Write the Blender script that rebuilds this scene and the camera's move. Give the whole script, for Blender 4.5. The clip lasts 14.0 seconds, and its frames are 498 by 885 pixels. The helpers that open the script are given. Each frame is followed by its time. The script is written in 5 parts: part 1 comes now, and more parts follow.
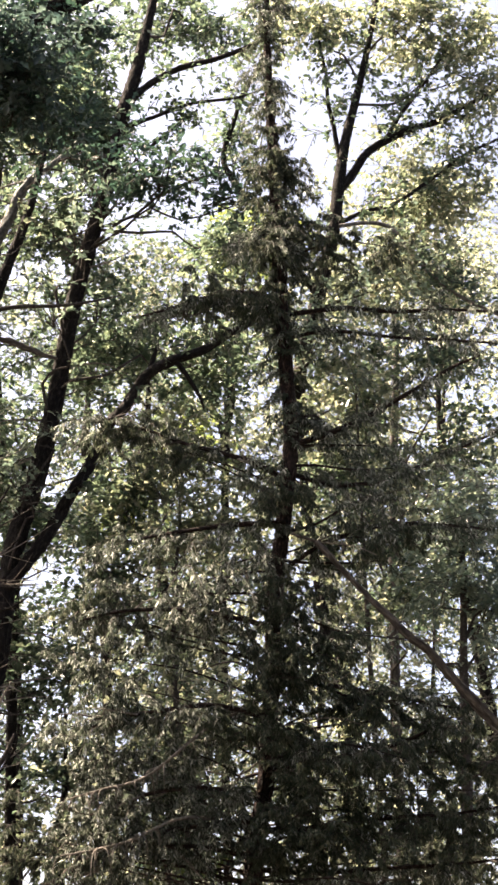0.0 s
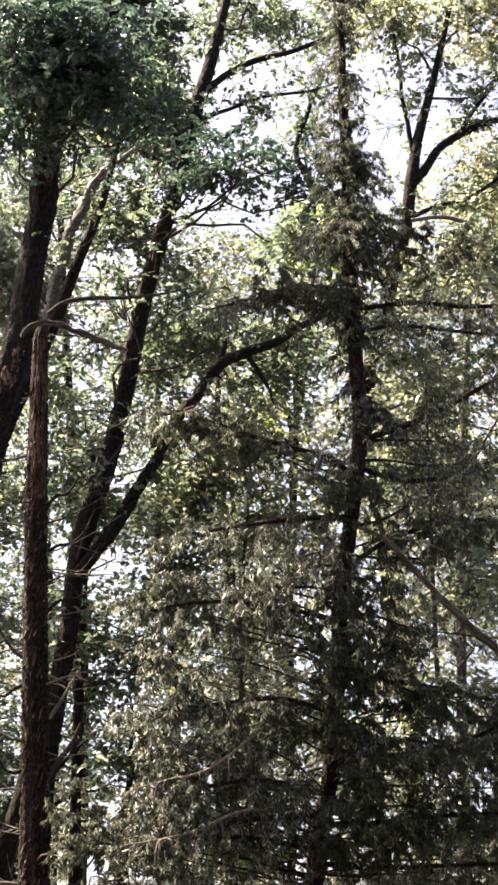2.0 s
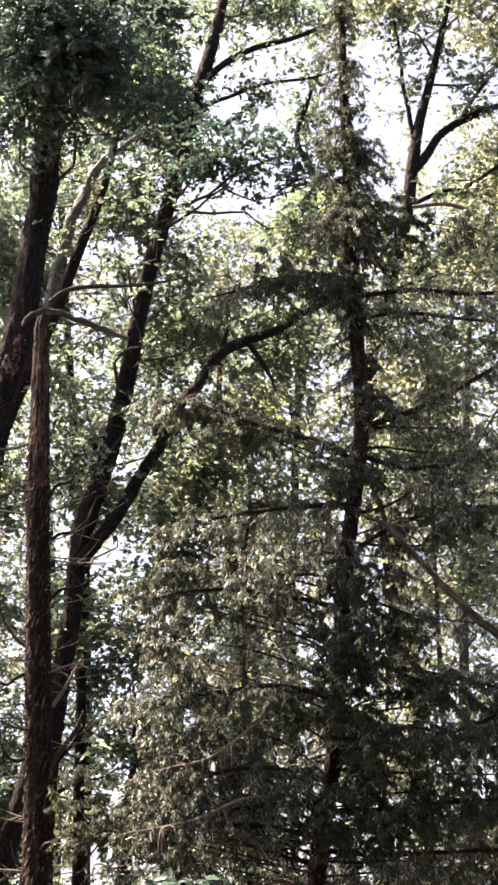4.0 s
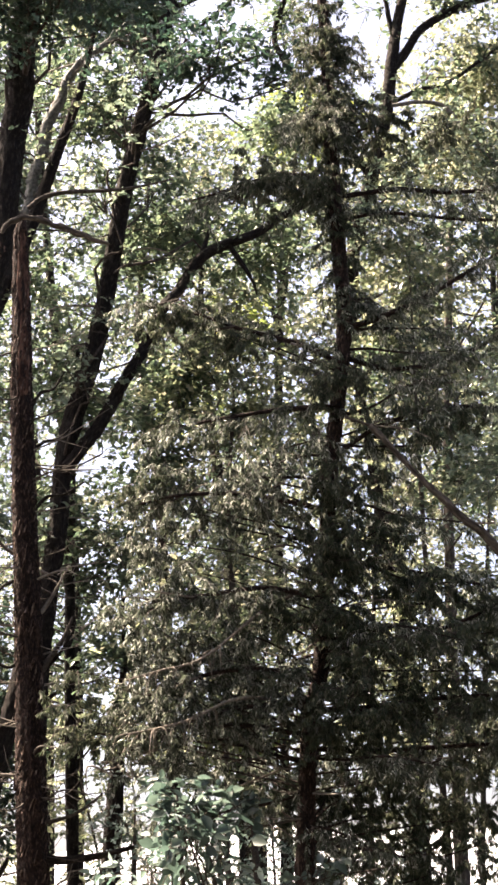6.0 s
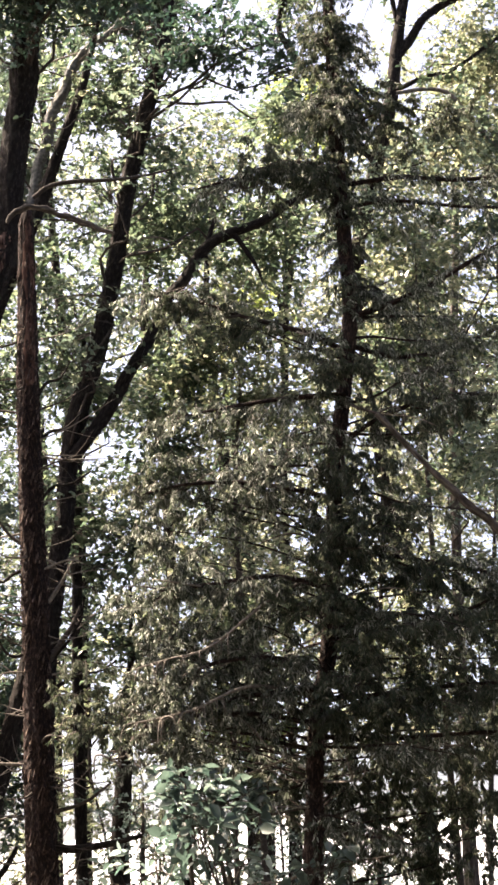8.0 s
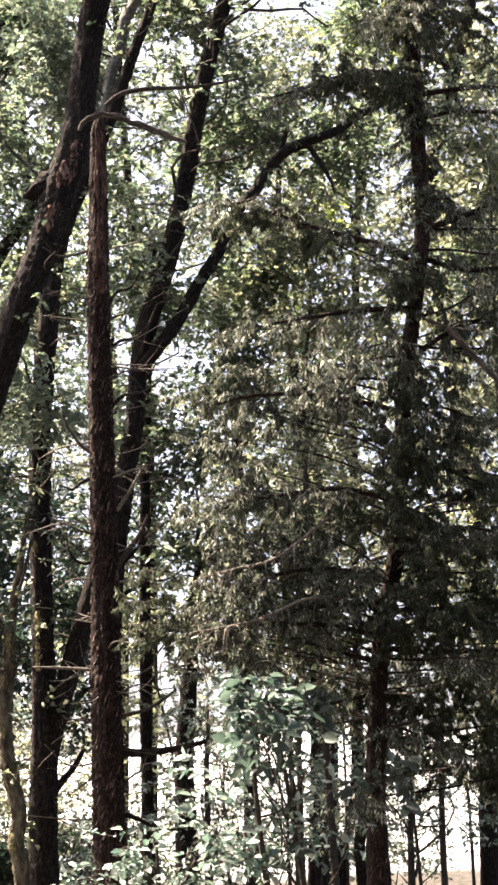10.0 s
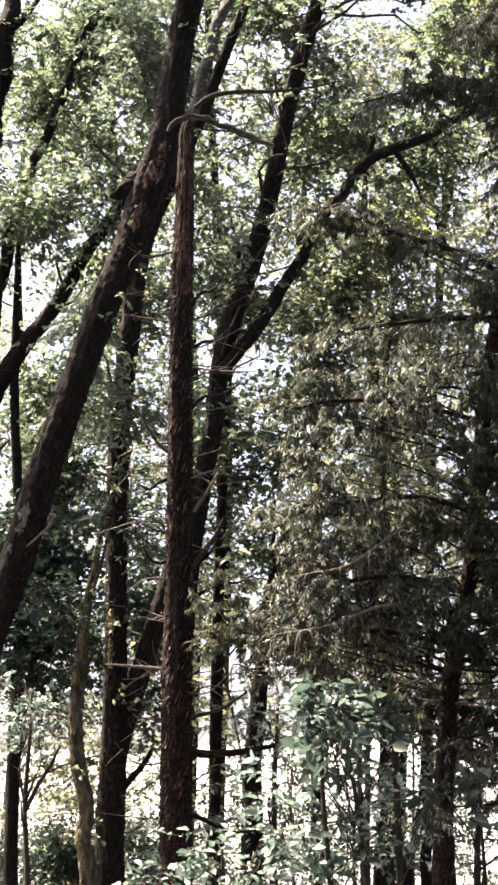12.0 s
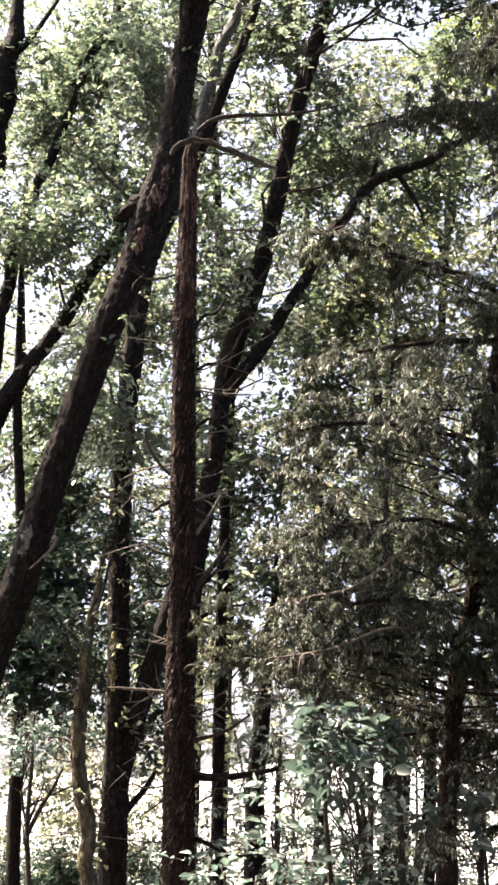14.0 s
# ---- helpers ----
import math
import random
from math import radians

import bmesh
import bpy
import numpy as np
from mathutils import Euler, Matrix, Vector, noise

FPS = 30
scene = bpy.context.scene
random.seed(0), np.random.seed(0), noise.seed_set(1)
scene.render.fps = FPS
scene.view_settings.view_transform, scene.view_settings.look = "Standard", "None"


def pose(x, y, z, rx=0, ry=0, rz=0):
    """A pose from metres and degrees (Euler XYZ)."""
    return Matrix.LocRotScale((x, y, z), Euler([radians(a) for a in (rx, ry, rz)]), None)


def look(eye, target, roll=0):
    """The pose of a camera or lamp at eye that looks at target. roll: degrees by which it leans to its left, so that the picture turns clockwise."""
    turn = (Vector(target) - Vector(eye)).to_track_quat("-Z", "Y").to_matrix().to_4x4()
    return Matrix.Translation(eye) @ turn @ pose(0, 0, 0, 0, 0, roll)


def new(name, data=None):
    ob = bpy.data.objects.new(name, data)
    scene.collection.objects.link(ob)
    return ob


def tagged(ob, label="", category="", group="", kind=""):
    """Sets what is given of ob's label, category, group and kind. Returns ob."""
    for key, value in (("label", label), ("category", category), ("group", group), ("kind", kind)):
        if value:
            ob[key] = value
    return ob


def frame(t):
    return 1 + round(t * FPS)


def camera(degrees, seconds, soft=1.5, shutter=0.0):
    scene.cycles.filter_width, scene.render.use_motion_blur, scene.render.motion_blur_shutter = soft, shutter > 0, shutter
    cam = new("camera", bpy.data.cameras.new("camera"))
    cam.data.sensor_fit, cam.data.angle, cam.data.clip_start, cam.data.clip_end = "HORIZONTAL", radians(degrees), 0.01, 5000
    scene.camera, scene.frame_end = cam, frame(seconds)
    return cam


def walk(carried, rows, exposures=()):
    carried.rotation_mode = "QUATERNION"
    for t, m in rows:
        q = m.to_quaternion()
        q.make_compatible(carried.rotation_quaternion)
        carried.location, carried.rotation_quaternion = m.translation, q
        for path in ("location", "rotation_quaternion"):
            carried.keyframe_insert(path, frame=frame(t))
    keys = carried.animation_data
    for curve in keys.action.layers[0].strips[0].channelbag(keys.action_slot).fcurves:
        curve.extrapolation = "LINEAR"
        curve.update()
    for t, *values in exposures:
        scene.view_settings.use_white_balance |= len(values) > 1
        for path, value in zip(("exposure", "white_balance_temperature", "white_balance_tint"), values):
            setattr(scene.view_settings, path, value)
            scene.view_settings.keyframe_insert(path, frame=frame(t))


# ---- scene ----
cam = camera(17.0, 14.0, soft=2.8)
EYE = 1.6
ROWS = [
    (0.0, 109.431, 3.768, -6.383),
    (0.5, 109.457, 3.673, -6.498),
    (1.0, 109.496, 3.305, -6.295),
    (1.5, 109.523, 2.619, -4.838),
    (2.0, 109.308, 2.274, -4.396),
    (2.2, 109.222, 2.274, -4.154),
    (4.3, 108.725, 2.560, -4.340),
    (4.5, 108.135, 2.698, -4.433),
    (5.0, 106.418, 3.143, -4.514),
    (5.5, 105.727, 3.571, -4.493),
    (6.0, 105.578, 3.666, -4.477),
    (6.5, 105.556, 3.705, -4.498),
    (7.0, 105.576, 3.689, -4.508),
    (7.2, 105.560, 3.705, -4.490),
    (9.3, 104.131, 3.855, -3.088),
    (9.5, 103.911, 2.974, -2.305),
    (10.0, 102.284, 2.464, -2.103),
    (10.5, 101.887, 2.421, -1.568),
    (11.0, 102.001, 0.732, -0.243),
    (11.5, 102.163, 0.422, 0.040),
    (12.0, 102.474, 0.114, 0.140),
    (12.5, 102.756, 0.000, 0.000),
    (13.0, 103.021, 0.024, -0.116),
    (13.5, 103.146, -0.012, 0.219),
    (14.0, 103.248, 0.078, 0.233),
]
walk(cam, [(t, pose(0, 0, EYE, rx, ry, rz)) for t, rx, ry, rz in ROWS],
     [(0.0, 2.70, 7100, 13), (2.2, 2.74, 7050, 14), (4.3, 2.84, 7000, 15), (7.2, 2.88, 7000, 14), (9.3, 2.90, 6950, 14), (10.0, 2.94, 6950, 14), (10.5, 3.00, 6900, 14), (11.0, 2.98, 6900, 14), (11.4, 2.84, 6900, 14), (12.0, 2.77, 6850, 14), (14.0, 2.77, 6800, 14)])

# ---------------------------------------------------------------- world, sun, exposure
SUN_ELEVATION, SUN_AZIMUTH = 56.0, -60.0  # azimuth from straight ahead, minus to the left
world = bpy.data.worlds.new("world")
scene.world = world
world.use_nodes = True
wn = world.node_tree.nodes
sky = wn.new("ShaderNodeTexSky")
sky.sky_type = 'NISHITA'
sky.sun_disc = False
sky.sun_elevation = radians(SUN_ELEVATION)
sky.sun_rotation = radians(SUN_AZIMUTH)
sky.air_density = 0.45
sky.dust_density = 4.5
sky.ozone_density = 0.3
wn["Background"].inputs["Strength"].default_value = 0.086
world.node_tree.links.new(sky.outputs["Color"], wn["Background"].inputs["Color"])
sun = new("sun", bpy.data.lights.new("sun", 'SUN'))
sun.data.energy = 5.0
sun.data.angle = radians(0.6)
sun.data.color = (1.0, 0.87, 0.73)
az, el = radians(SUN_AZIMUTH), radians(SUN_ELEVATION)
sun.matrix_world = look((0, 0, 60), (-math.sin(az) * math.cos(el), -math.cos(az) * math.cos(el), 60 - math.sin(el)))

# ---------------------------------------------------------------- materials
def material(name, rough=0.8, spec=0.3):
    m = bpy.data.materials.new(name)
    m.use_nodes = True
    n = m.node_tree.nodes
    b = n["Principled BSDF"]
    b.inputs["Roughness"].default_value = rough
    b.inputs["Specular IOR Level"].default_value = spec
    return m, n, m.node_tree.links, b


def ramp(n, stops):
    r = n.new("ShaderNodeValToRGB")
    e = r.color_ramp.elements
    e[0].position, e[0].color = stops[0][0], (*stops[0][1], 1)
    e[1].position, e[1].color = stops[1][0], (*stops[1][1], 1)
    for p, c in stops[2:]:
        k = e.new(p)
        k.color = (*c, 1)
    return r


def noise_node(n, links, scale, detail, stretch=(1, 1, 1)):
    co = n.new("ShaderNodeTexCoord")
    mp = n.new("ShaderNodeMapping")
    mp.inputs["Scale"].default_value = stretch
    links.new(co.outputs["Object"], mp.inputs["Vector"])
    t = n.new("ShaderNodeTexNoise")
    t.inputs["Scale"].default_value = scale
    t.inputs["Detail"].default_value = detail
    links.new(mp.outputs["Vector"], t.inputs["Vector"])
    return t


def along_stem(n, links, scale, detail, stretch):
    """Noise in the stem's own coordinates, so that furrows follow its bends."""
    at = n.new("ShaderNodeAttribute")
    at.attribute_name = "stem_place"
    mp = n.new("ShaderNodeMapping")
    mp.inputs["Scale"].default_value = stretch
    links.new(at.outputs["Vector"], mp.inputs["Vector"])
    t = n.new("ShaderNodeTexNoise")
    t.inputs["Scale"].default_value = scale
    t.inputs["Detail"].default_value = detail
    t.inputs["Roughness"].default_value = 0.62
    links.new(mp.outputs["Vector"], t.inputs["Vector"])
    return t


def bark(name, stops, stretch, scale, lichen=None, bump=0.03, source=along_stem):
    """Furrowed bark: streaks along the stem, blotches of lichen, deep relief."""
    m, n, links, b = material(name, 0.92, 0.15)
    fine = source(n, links, scale, 6, stretch)
    r = ramp(n, stops)
    links.new(fine.outputs["Fac"], r.inputs["Fac"])
    colour = r.outputs["Color"]
    if lichen:
        blot = source(n, links, 9.0, 6, (1, 1, 0.6))
        lr = ramp(n, [(0.56, (0, 0, 0)), (0.72, (0.9, 0.9, 0.9))])
        links.new(blot.outputs["Fac"], lr.inputs["Fac"])
        mix = n.new("ShaderNodeMix")
        mix.data_type = 'RGBA'
        links.new(lr.outputs["Color"], mix.inputs["Factor"])
        links.new(colour, mix.inputs["A"])
        mix.inputs["B"].default_value = (*lichen, 1)
        colour = mix.outputs["Result"]
    links.new(colour, b.inputs["Base Color"])
    bp = n.new("ShaderNodeBump")
    bp.inputs["Strength"].default_value = 0.9
    bp.inputs["Distance"].default_value = bump
    links.new(fine.outputs["Fac"], bp.inputs["Height"])
    links.new(bp.outputs["Normal"], b.inputs["Normal"])
    return m


def leaf(name, stops, through_colour, share=0.45, rough=0.45, spec=0.4):
    """Thin leaves: each island has a tint of its own, and part of the light passes through."""
    m, n, links, b = material(name, rough, spec)
    geo = n.new("ShaderNodeNewGeometry")
    r = ramp(n, stops)
    links.new(geo.outputs["Random Per Island"], r.inputs["Fac"])
    links.new(r.outputs["Color"], b.inputs["Base Color"])
    tl = n.new("ShaderNodeBsdfTranslucent")
    mul = n.new("ShaderNodeMix")
    mul.data_type = 'RGBA'
    mul.blend_type = 'MULTIPLY'
    mul.inputs["Factor"].default_value = 1.0
    links.new(r.outputs["Color"], mul.inputs["A"])
    mul.inputs["B"].default_value = (*through_colour, 1)
    links.new(mul.outputs["Result"], tl.inputs["Color"])
    sh = n.new("ShaderNodeMixShader")
    sh.inputs["Fac"].default_value = share
    links.new(b.outputs["BSDF"], sh.inputs[1])
    links.new(tl.outputs["BSDF"], sh.inputs[2])
    links.new(sh.outputs["Shader"], n["Material Output"].inputs["Surface"])
    return m


M_OAK_BARK = bark("oak_bark", [(0.34, (0.006, 0.0048, 0.004)), (0.54, (0.016, 0.0125, 0.0105)), (0.78, (0.058, 0.049, 0.042))],
                  (1, 1, 0.42), 40.0, lichen=(0.034, 0.031, 0.026))
M_CEDAR_BARK = bark("cedar_bark", [(0.34, (0.007, 0.0048, 0.0042)), (0.52, (0.019, 0.0118, 0.0095)), (0.72, (0.085, 0.054, 0.043))],
                    (1, 1, 0.42), 62.0, lichen=(0.045, 0.030, 0.024))
# loose flakes paler than the bark, sunlit flecks put into their colour
M_FLAKE = bark("bark_flake", [(0.34, (0.016, 0.011, 0.009)), (0.52, (0.07, 0.048, 0.038)), (0.72, (0.30, 0.22, 0.175))],
               (1, 1, 0.3), 40.0)
# mossy bark, made paler to stand for sun on the stem
M_MOSSY_LIT = bark("sunlit_mossy_bark", [(0.30, (0.022, 0.019, 0.014)), (0.5, (0.085, 0.072, 0.050)), (0.72, (0.27, 0.24, 0.17))],
               (1, 1, 0.3), 24.0, lichen=(0.16, 0.15, 0.095))
M_DEAD = bark("dead_wood", [(0.34, (0.02, 0.017, 0.014)), (0.52, (0.07, 0.059, 0.050)), (0.75, (0.19, 0.165, 0.14))],
              (1, 1, 0.3), 30.0, bump=0.012)
M_TWIG = bark("twig_bark", [(0.30, (0.025, 0.021, 0.018)), (0.6, (0.06, 0.05, 0.042)), (0.8, (0.12, 0.105, 0.09))],
              (1, 1, 1), 40.0, bump=0.004, source=noise_node)
M_LICHEN = bark("lichen_crust", [(0.30, (0.06, 0.06, 0.055)), (0.5, (0.13, 0.13, 0.12)), (0.7, (0.22, 0.22, 0.20))],
                (1, 1, 1), 30.0, bump=0.01, source=noise_node)
# torn reddish wood, with the sun on it put into the paler tints
M_RAW_WOOD = bark("raw_wood", [(0.36, (0.012, 0.009, 0.007)), (0.48, (0.07, 0.04, 0.03)), (0.66, (0.24, 0.16, 0.13))],
                  (1, 1, 0.3), 40.0, bump=0.01, source=noise_node)
M_RED_BARK = bark("red_bark", [(0.32, (0.016, 0.008, 0.006)), (0.50, (0.055, 0.028, 0.020)), (0.70, (0.15, 0.085, 0.062))],
                  (1, 1, 0.35), 26.0, bump=0.012, source=noise_node)
# moss whose colour also carries the sunlight on the trunks' left edges
M_MOSS_LIT = bark("sunlit_bark_moss", [(0.30, (0.04, 0.037, 0.018)), (0.5, (0.16, 0.145, 0.07)), (0.7, (0.40, 0.36, 0.21))],
              (1, 1, 1), 36.0, bump=0.012, source=noise_node)
# pale dead wood, lightened further to stand for sun on bare twigs
M_DEAD_TWIG = bark("bare_twig", [(0.30, (0.07, 0.06, 0.05)), (0.55, (0.15, 0.13, 0.11)), (0.75, (0.26, 0.235, 0.20))],
                   (1, 1, 1), 40.0, bump=0.004, source=noise_node)
M_LEAF = leaf("oak_leaf", [(0.0, (0.022, 0.034, 0.023)), (0.55, (0.045, 0.061, 0.039)), (0.93, (0.083, 0.099, 0.060)), (1.0, (0.14, 0.14, 0.10))],
              (2.8, 2.9, 2.8), 0.55, 0.26, 0.7)
# lighter, more translucent oak leaf copy: sunlight put into the colour
M_LEAF_PALE = leaf("sunlit_pale_leaf", [(0.0, (0.033, 0.043, 0.028)), (0.6, (0.080, 0.090, 0.060)), (1.0, (0.165, 0.162, 0.12))],
                   (3.4, 3.4, 3.05), 0.6, 0.26, 0.7)
M_LEAF_BLUE = leaf("shade_leaf", [(0.0, (0.045, 0.064, 0.046)), (0.6, (0.065, 0.086, 0.060)), (1.0, (0.12, 0.135, 0.085))],
                   (2.9, 2.9, 3.0), 0.5, 0.30, 0.65)
# sunlight and white glints put into the upper tints of the sapling leaves
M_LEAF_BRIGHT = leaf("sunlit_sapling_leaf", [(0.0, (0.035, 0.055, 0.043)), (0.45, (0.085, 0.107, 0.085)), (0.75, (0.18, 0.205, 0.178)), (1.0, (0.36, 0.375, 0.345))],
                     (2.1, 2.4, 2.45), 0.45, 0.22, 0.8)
M_LEAF_YELLOW = leaf("turning_leaf", [(0.0, (0.055, 0.07, 0.025)), (0.6, (0.085, 0.10, 0.032)), (1.0, (0.12, 0.125, 0.042))],
                      (2.5, 2.7, 2.2), 0.6, 0.3, 0.6)
# darkened, less translucent leaf copy: deep shade put into the colour
M_LEAF_DEEP = leaf("leaf_painted_deep_shade", [(0.0, (0.018, 0.036, 0.027)), (0.6, (0.028, 0.050, 0.036)), (1.0, (0.05, 0.075, 0.045))],
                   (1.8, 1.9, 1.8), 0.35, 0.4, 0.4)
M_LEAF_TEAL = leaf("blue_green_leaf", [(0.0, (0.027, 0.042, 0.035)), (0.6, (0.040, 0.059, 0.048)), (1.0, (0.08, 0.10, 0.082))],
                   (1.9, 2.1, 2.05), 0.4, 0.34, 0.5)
# the palest tints stand for sunlit speckles on the sprays
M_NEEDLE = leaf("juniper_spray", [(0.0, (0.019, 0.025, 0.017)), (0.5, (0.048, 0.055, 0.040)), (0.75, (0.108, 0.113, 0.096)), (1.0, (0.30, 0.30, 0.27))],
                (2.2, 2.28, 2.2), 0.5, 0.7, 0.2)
# darker copy of the juniper spray, with shade put into its colour
M_NEEDLE_DARK = leaf("juniper_spray_painted_shade", [(0.0, (0.024, 0.033, 0.022)), (0.6, (0.045, 0.056, 0.037)), (1.0, (0.115, 0.118, 0.09))],
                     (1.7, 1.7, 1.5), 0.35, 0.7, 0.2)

# ---------------------------------------------------------------- mesh helpers
rng = np.random.default_rng(7)


def foot(p):
    return (p[0], p[1], 0)


def thing(name, at, label, category, group="", kind=""):
    e = new(name)
    e.location = at
    return tagged(e, label, category, group, kind)


def mesh_object(name, verts, faces_flat, sizes, mat, parent=None, smooth=False, label="", place=None):
    """One mesh object from flat arrays; the parent's place is taken off the vertices."""
    me = bpy.data.meshes.new(name)
    verts = np.asarray(verts, dtype=np.float32)
    up = parent
    while up:
        verts = verts - np.array(up.location, dtype=np.float32)
        up = up.parent
    me.vertices.add(len(verts))
    me.vertices.foreach_set("co", verts.ravel())
    faces_flat = np.asarray(faces_flat, dtype=np.int32)
    sizes = np.asarray(sizes, dtype=np.int32)
    me.loops.add(len(faces_flat))
    me.loops.foreach_set("vertex_index", faces_flat)
    me.polygons.add(len(sizes))
    starts = np.concatenate([[0], np.cumsum(sizes)[:-1]]).astype(np.int32)
    me.polygons.foreach_set("loop_start", starts)
    if smooth:
        me.polygons.foreach_set("use_smooth", np.ones(len(sizes), dtype=bool))
    me.update(calc_edges=True)
    if place is not None:
        me.attributes.new("stem_place", 'FLOAT_VECTOR', 'POINT').data.foreach_set("vector", np.asarray(place, dtype=np.float32).ravel())
    me.materials.append(mat)
    ob = new(name, me)
    if parent:
        ob.parent = parent
    if label:
        ob["label"] = label
    return ob


def spline(pts, step):
    """Catmull-Rom through (x, y, z, r) rows, at about even steps."""
    p = np.array(pts, dtype=float)
    p = np.vstack([2 * p[0] - p[1], p, 2 * p[-1] - p[-2]])
    out = []
    for i in range(1, len(p) - 2):
        a, b, c, d = p[i - 1:i + 3]
        k = max(2, int(np.linalg.norm(c[:3] - b[:3]) / step))
        t = np.linspace(0, 1, k, endpoint=False)[:, None]
        out.append(0.5 * (2 * b + (c - a) * t + (2 * a - 5 * b + 4 * c - d) * t ** 2 + (3 * b - a - 3 * c + d) * t ** 3))
    out.append(p[-2][None])
    q = np.vstack(out)
    q[:, 3] = np.maximum(q[:, 3], 0.0015)
    return q


def tube(q, sides, rough=0.0, wave=0.0):
    """Vertices and quads of a stem along q; rough: furrows, wave: wandering of the axis, as shares of the radius."""
    n = len(q)
    tan = np.gradient(q[:, :3], axis=0)
    tan /= np.linalg.norm(tan, axis=1)[:, None] + 1e-9
    ref = np.where(np.abs(tan[:, 2:3]) > 0.9, [[0.0, 1.0, 0.0]], [[0.0, 0.0, 1.0]])
    if np.abs(tan[:, 2]).mean() > 0.7:
        ref = np.tile([[0.0, 1.0, 0.0]], (n, 1))
    else:
        ref = np.tile([[0.0, 0.3, 1.0]], (n, 1))
    u = np.cross(tan, ref)
    u /= np.linalg.norm(u, axis=1)[:, None] + 1e-9
    w = np.cross(tan, u)
    a = np.linspace(0, 2 * np.pi, sides, endpoint=False)
    r = np.tile(q[:, 3][:, None], (1, sides))
    if rough:
        seed = rng.uniform(0, 99)
        along = np.cumsum(np.r_[0, np.linalg.norm(np.diff(q[:, :3], axis=0), axis=1)])
        f = np.zeros((n, sides))
        for k, (fr, fl, am) in enumerate(((3, 1.3, 0.5), (7, 3.1, 0.45), (11, 7.7, 0.5), (5, 17.0, 0.35))):
            f += am * np.sin(fr * a[None] + fl * along[:, None] + seed * (k + 1) + 1.3 * np.sin(2.3 * along[:, None] * (k + 1) + seed))
        f += rng.normal(0, 0.6, (n, sides))
        r = r * (1 + rough * f)
    c = q[:, :3].copy()
    if wave:
        c += (u * np.sin(np.arange(n) * 0.31 + rng.uniform(0, 6))[:, None] + w * np.sin(np.arange(n) * 0.23 + rng.uniform(0, 6))[:, None]) * (q[:, 3:] * wave)
    v = c[:, None] + r[:, :, None] * (np.cos(a)[None, :, None] * u[:, None] + np.sin(a)[None, :, None] * w[:, None])
    i, j = np.meshgrid(np.arange(n - 1), np.arange(sides), indexing="ij")
    j2 = (j + 1) % sides
    faces = np.stack([i * sides + j, i * sides + j2, (i + 1) * sides + j2, (i + 1) * sides + j], -1).reshape(-1, 4)
    v = v.reshape(-1, 3)
    # a rounded end
    tip = len(v)
    v = np.vstack([v, c[-1] + tan[-1] * q[-1, 3] * 0.6])
    cap = np.stack([(n - 1) * sides + np.arange(sides), (n - 1) * sides + (np.arange(sides) + 1) % sides, np.full(sides, tip)], -1)
    flat = np.concatenate([faces.ravel(), cap.ravel()])
    sizes = np.concatenate([np.full(len(faces), 4), np.full(sides, 3)])
    return v, flat, sizes


class Pile:
    """Gathers pieces of one mesh."""

    def __init__(self):
        self.v, self.f, self.s, self.n = [], [], [], 0

    def add(self, v, flat, sizes):
        self.v.append(v)
        self.f.append(flat + self.n)
        self.s.append(sizes)
        self.n += len(v)

    def make(self, name, mat, parent=None, smooth=False, label=""):
        if self.n:
            return mesh_object(name, np.vstack(self.v), np.concatenate(self.f), np.concatenate(self.s), mat, parent, smooth, label)


def grounded(pts):
    """The stem's rows with a flared foot in the ground in front of them."""
    x, y, z, r = pts[0]
    if z < 0.05:
        return [(x, y, -0.15, r * 1.15)] + list(pts[1:])
    x2, y2, z2, _ = pts[1]
    k = min(0.25, (z + 0.15) / max(z2 - z, 0.2))
    return [(x - (x2 - x) * k, y - (y2 - y) * k, -0.15, r * 1.3)] + list(pts)


def stem(name, pts, mat, parent, sides=16, step=0.05, rough=0.08, wave=0.0, label=""):
    if name == "trunk":
        pts = grounded(pts)
    q = spline(pts, step)
    v, f, s = tube(q, sides, rough, wave)
    a = np.linspace(0, 2 * np.pi, sides, endpoint=False)
    run = np.cumsum(np.r_[0, np.linalg.norm(np.diff(q[:, :3], axis=0), axis=1)]) + rng.uniform(0, 50)
    r = np.maximum(q[:, 3:], 0.03)
    place = np.stack([r * np.cos(a), r * np.sin(a), np.tile(run[:, None], (1, sides))], -1).reshape(-1, 3)
    return mesh_object(name, v, f, s, mat, parent, True, label, np.vstack([place, [0, 0, run[-1]]]))


def unit(v):
    return v / (np.linalg.norm(v, axis=-1, keepdims=True) + 1e-9)


# outline of half a leaf: (share of the length, share of the width)
OVATE = ((0.28, 0.42), (0.62, 0.40))
LOBED = ((0.20, 0.36), (0.36, 0.13), (0.60, 0.48), (0.80, 0.18))


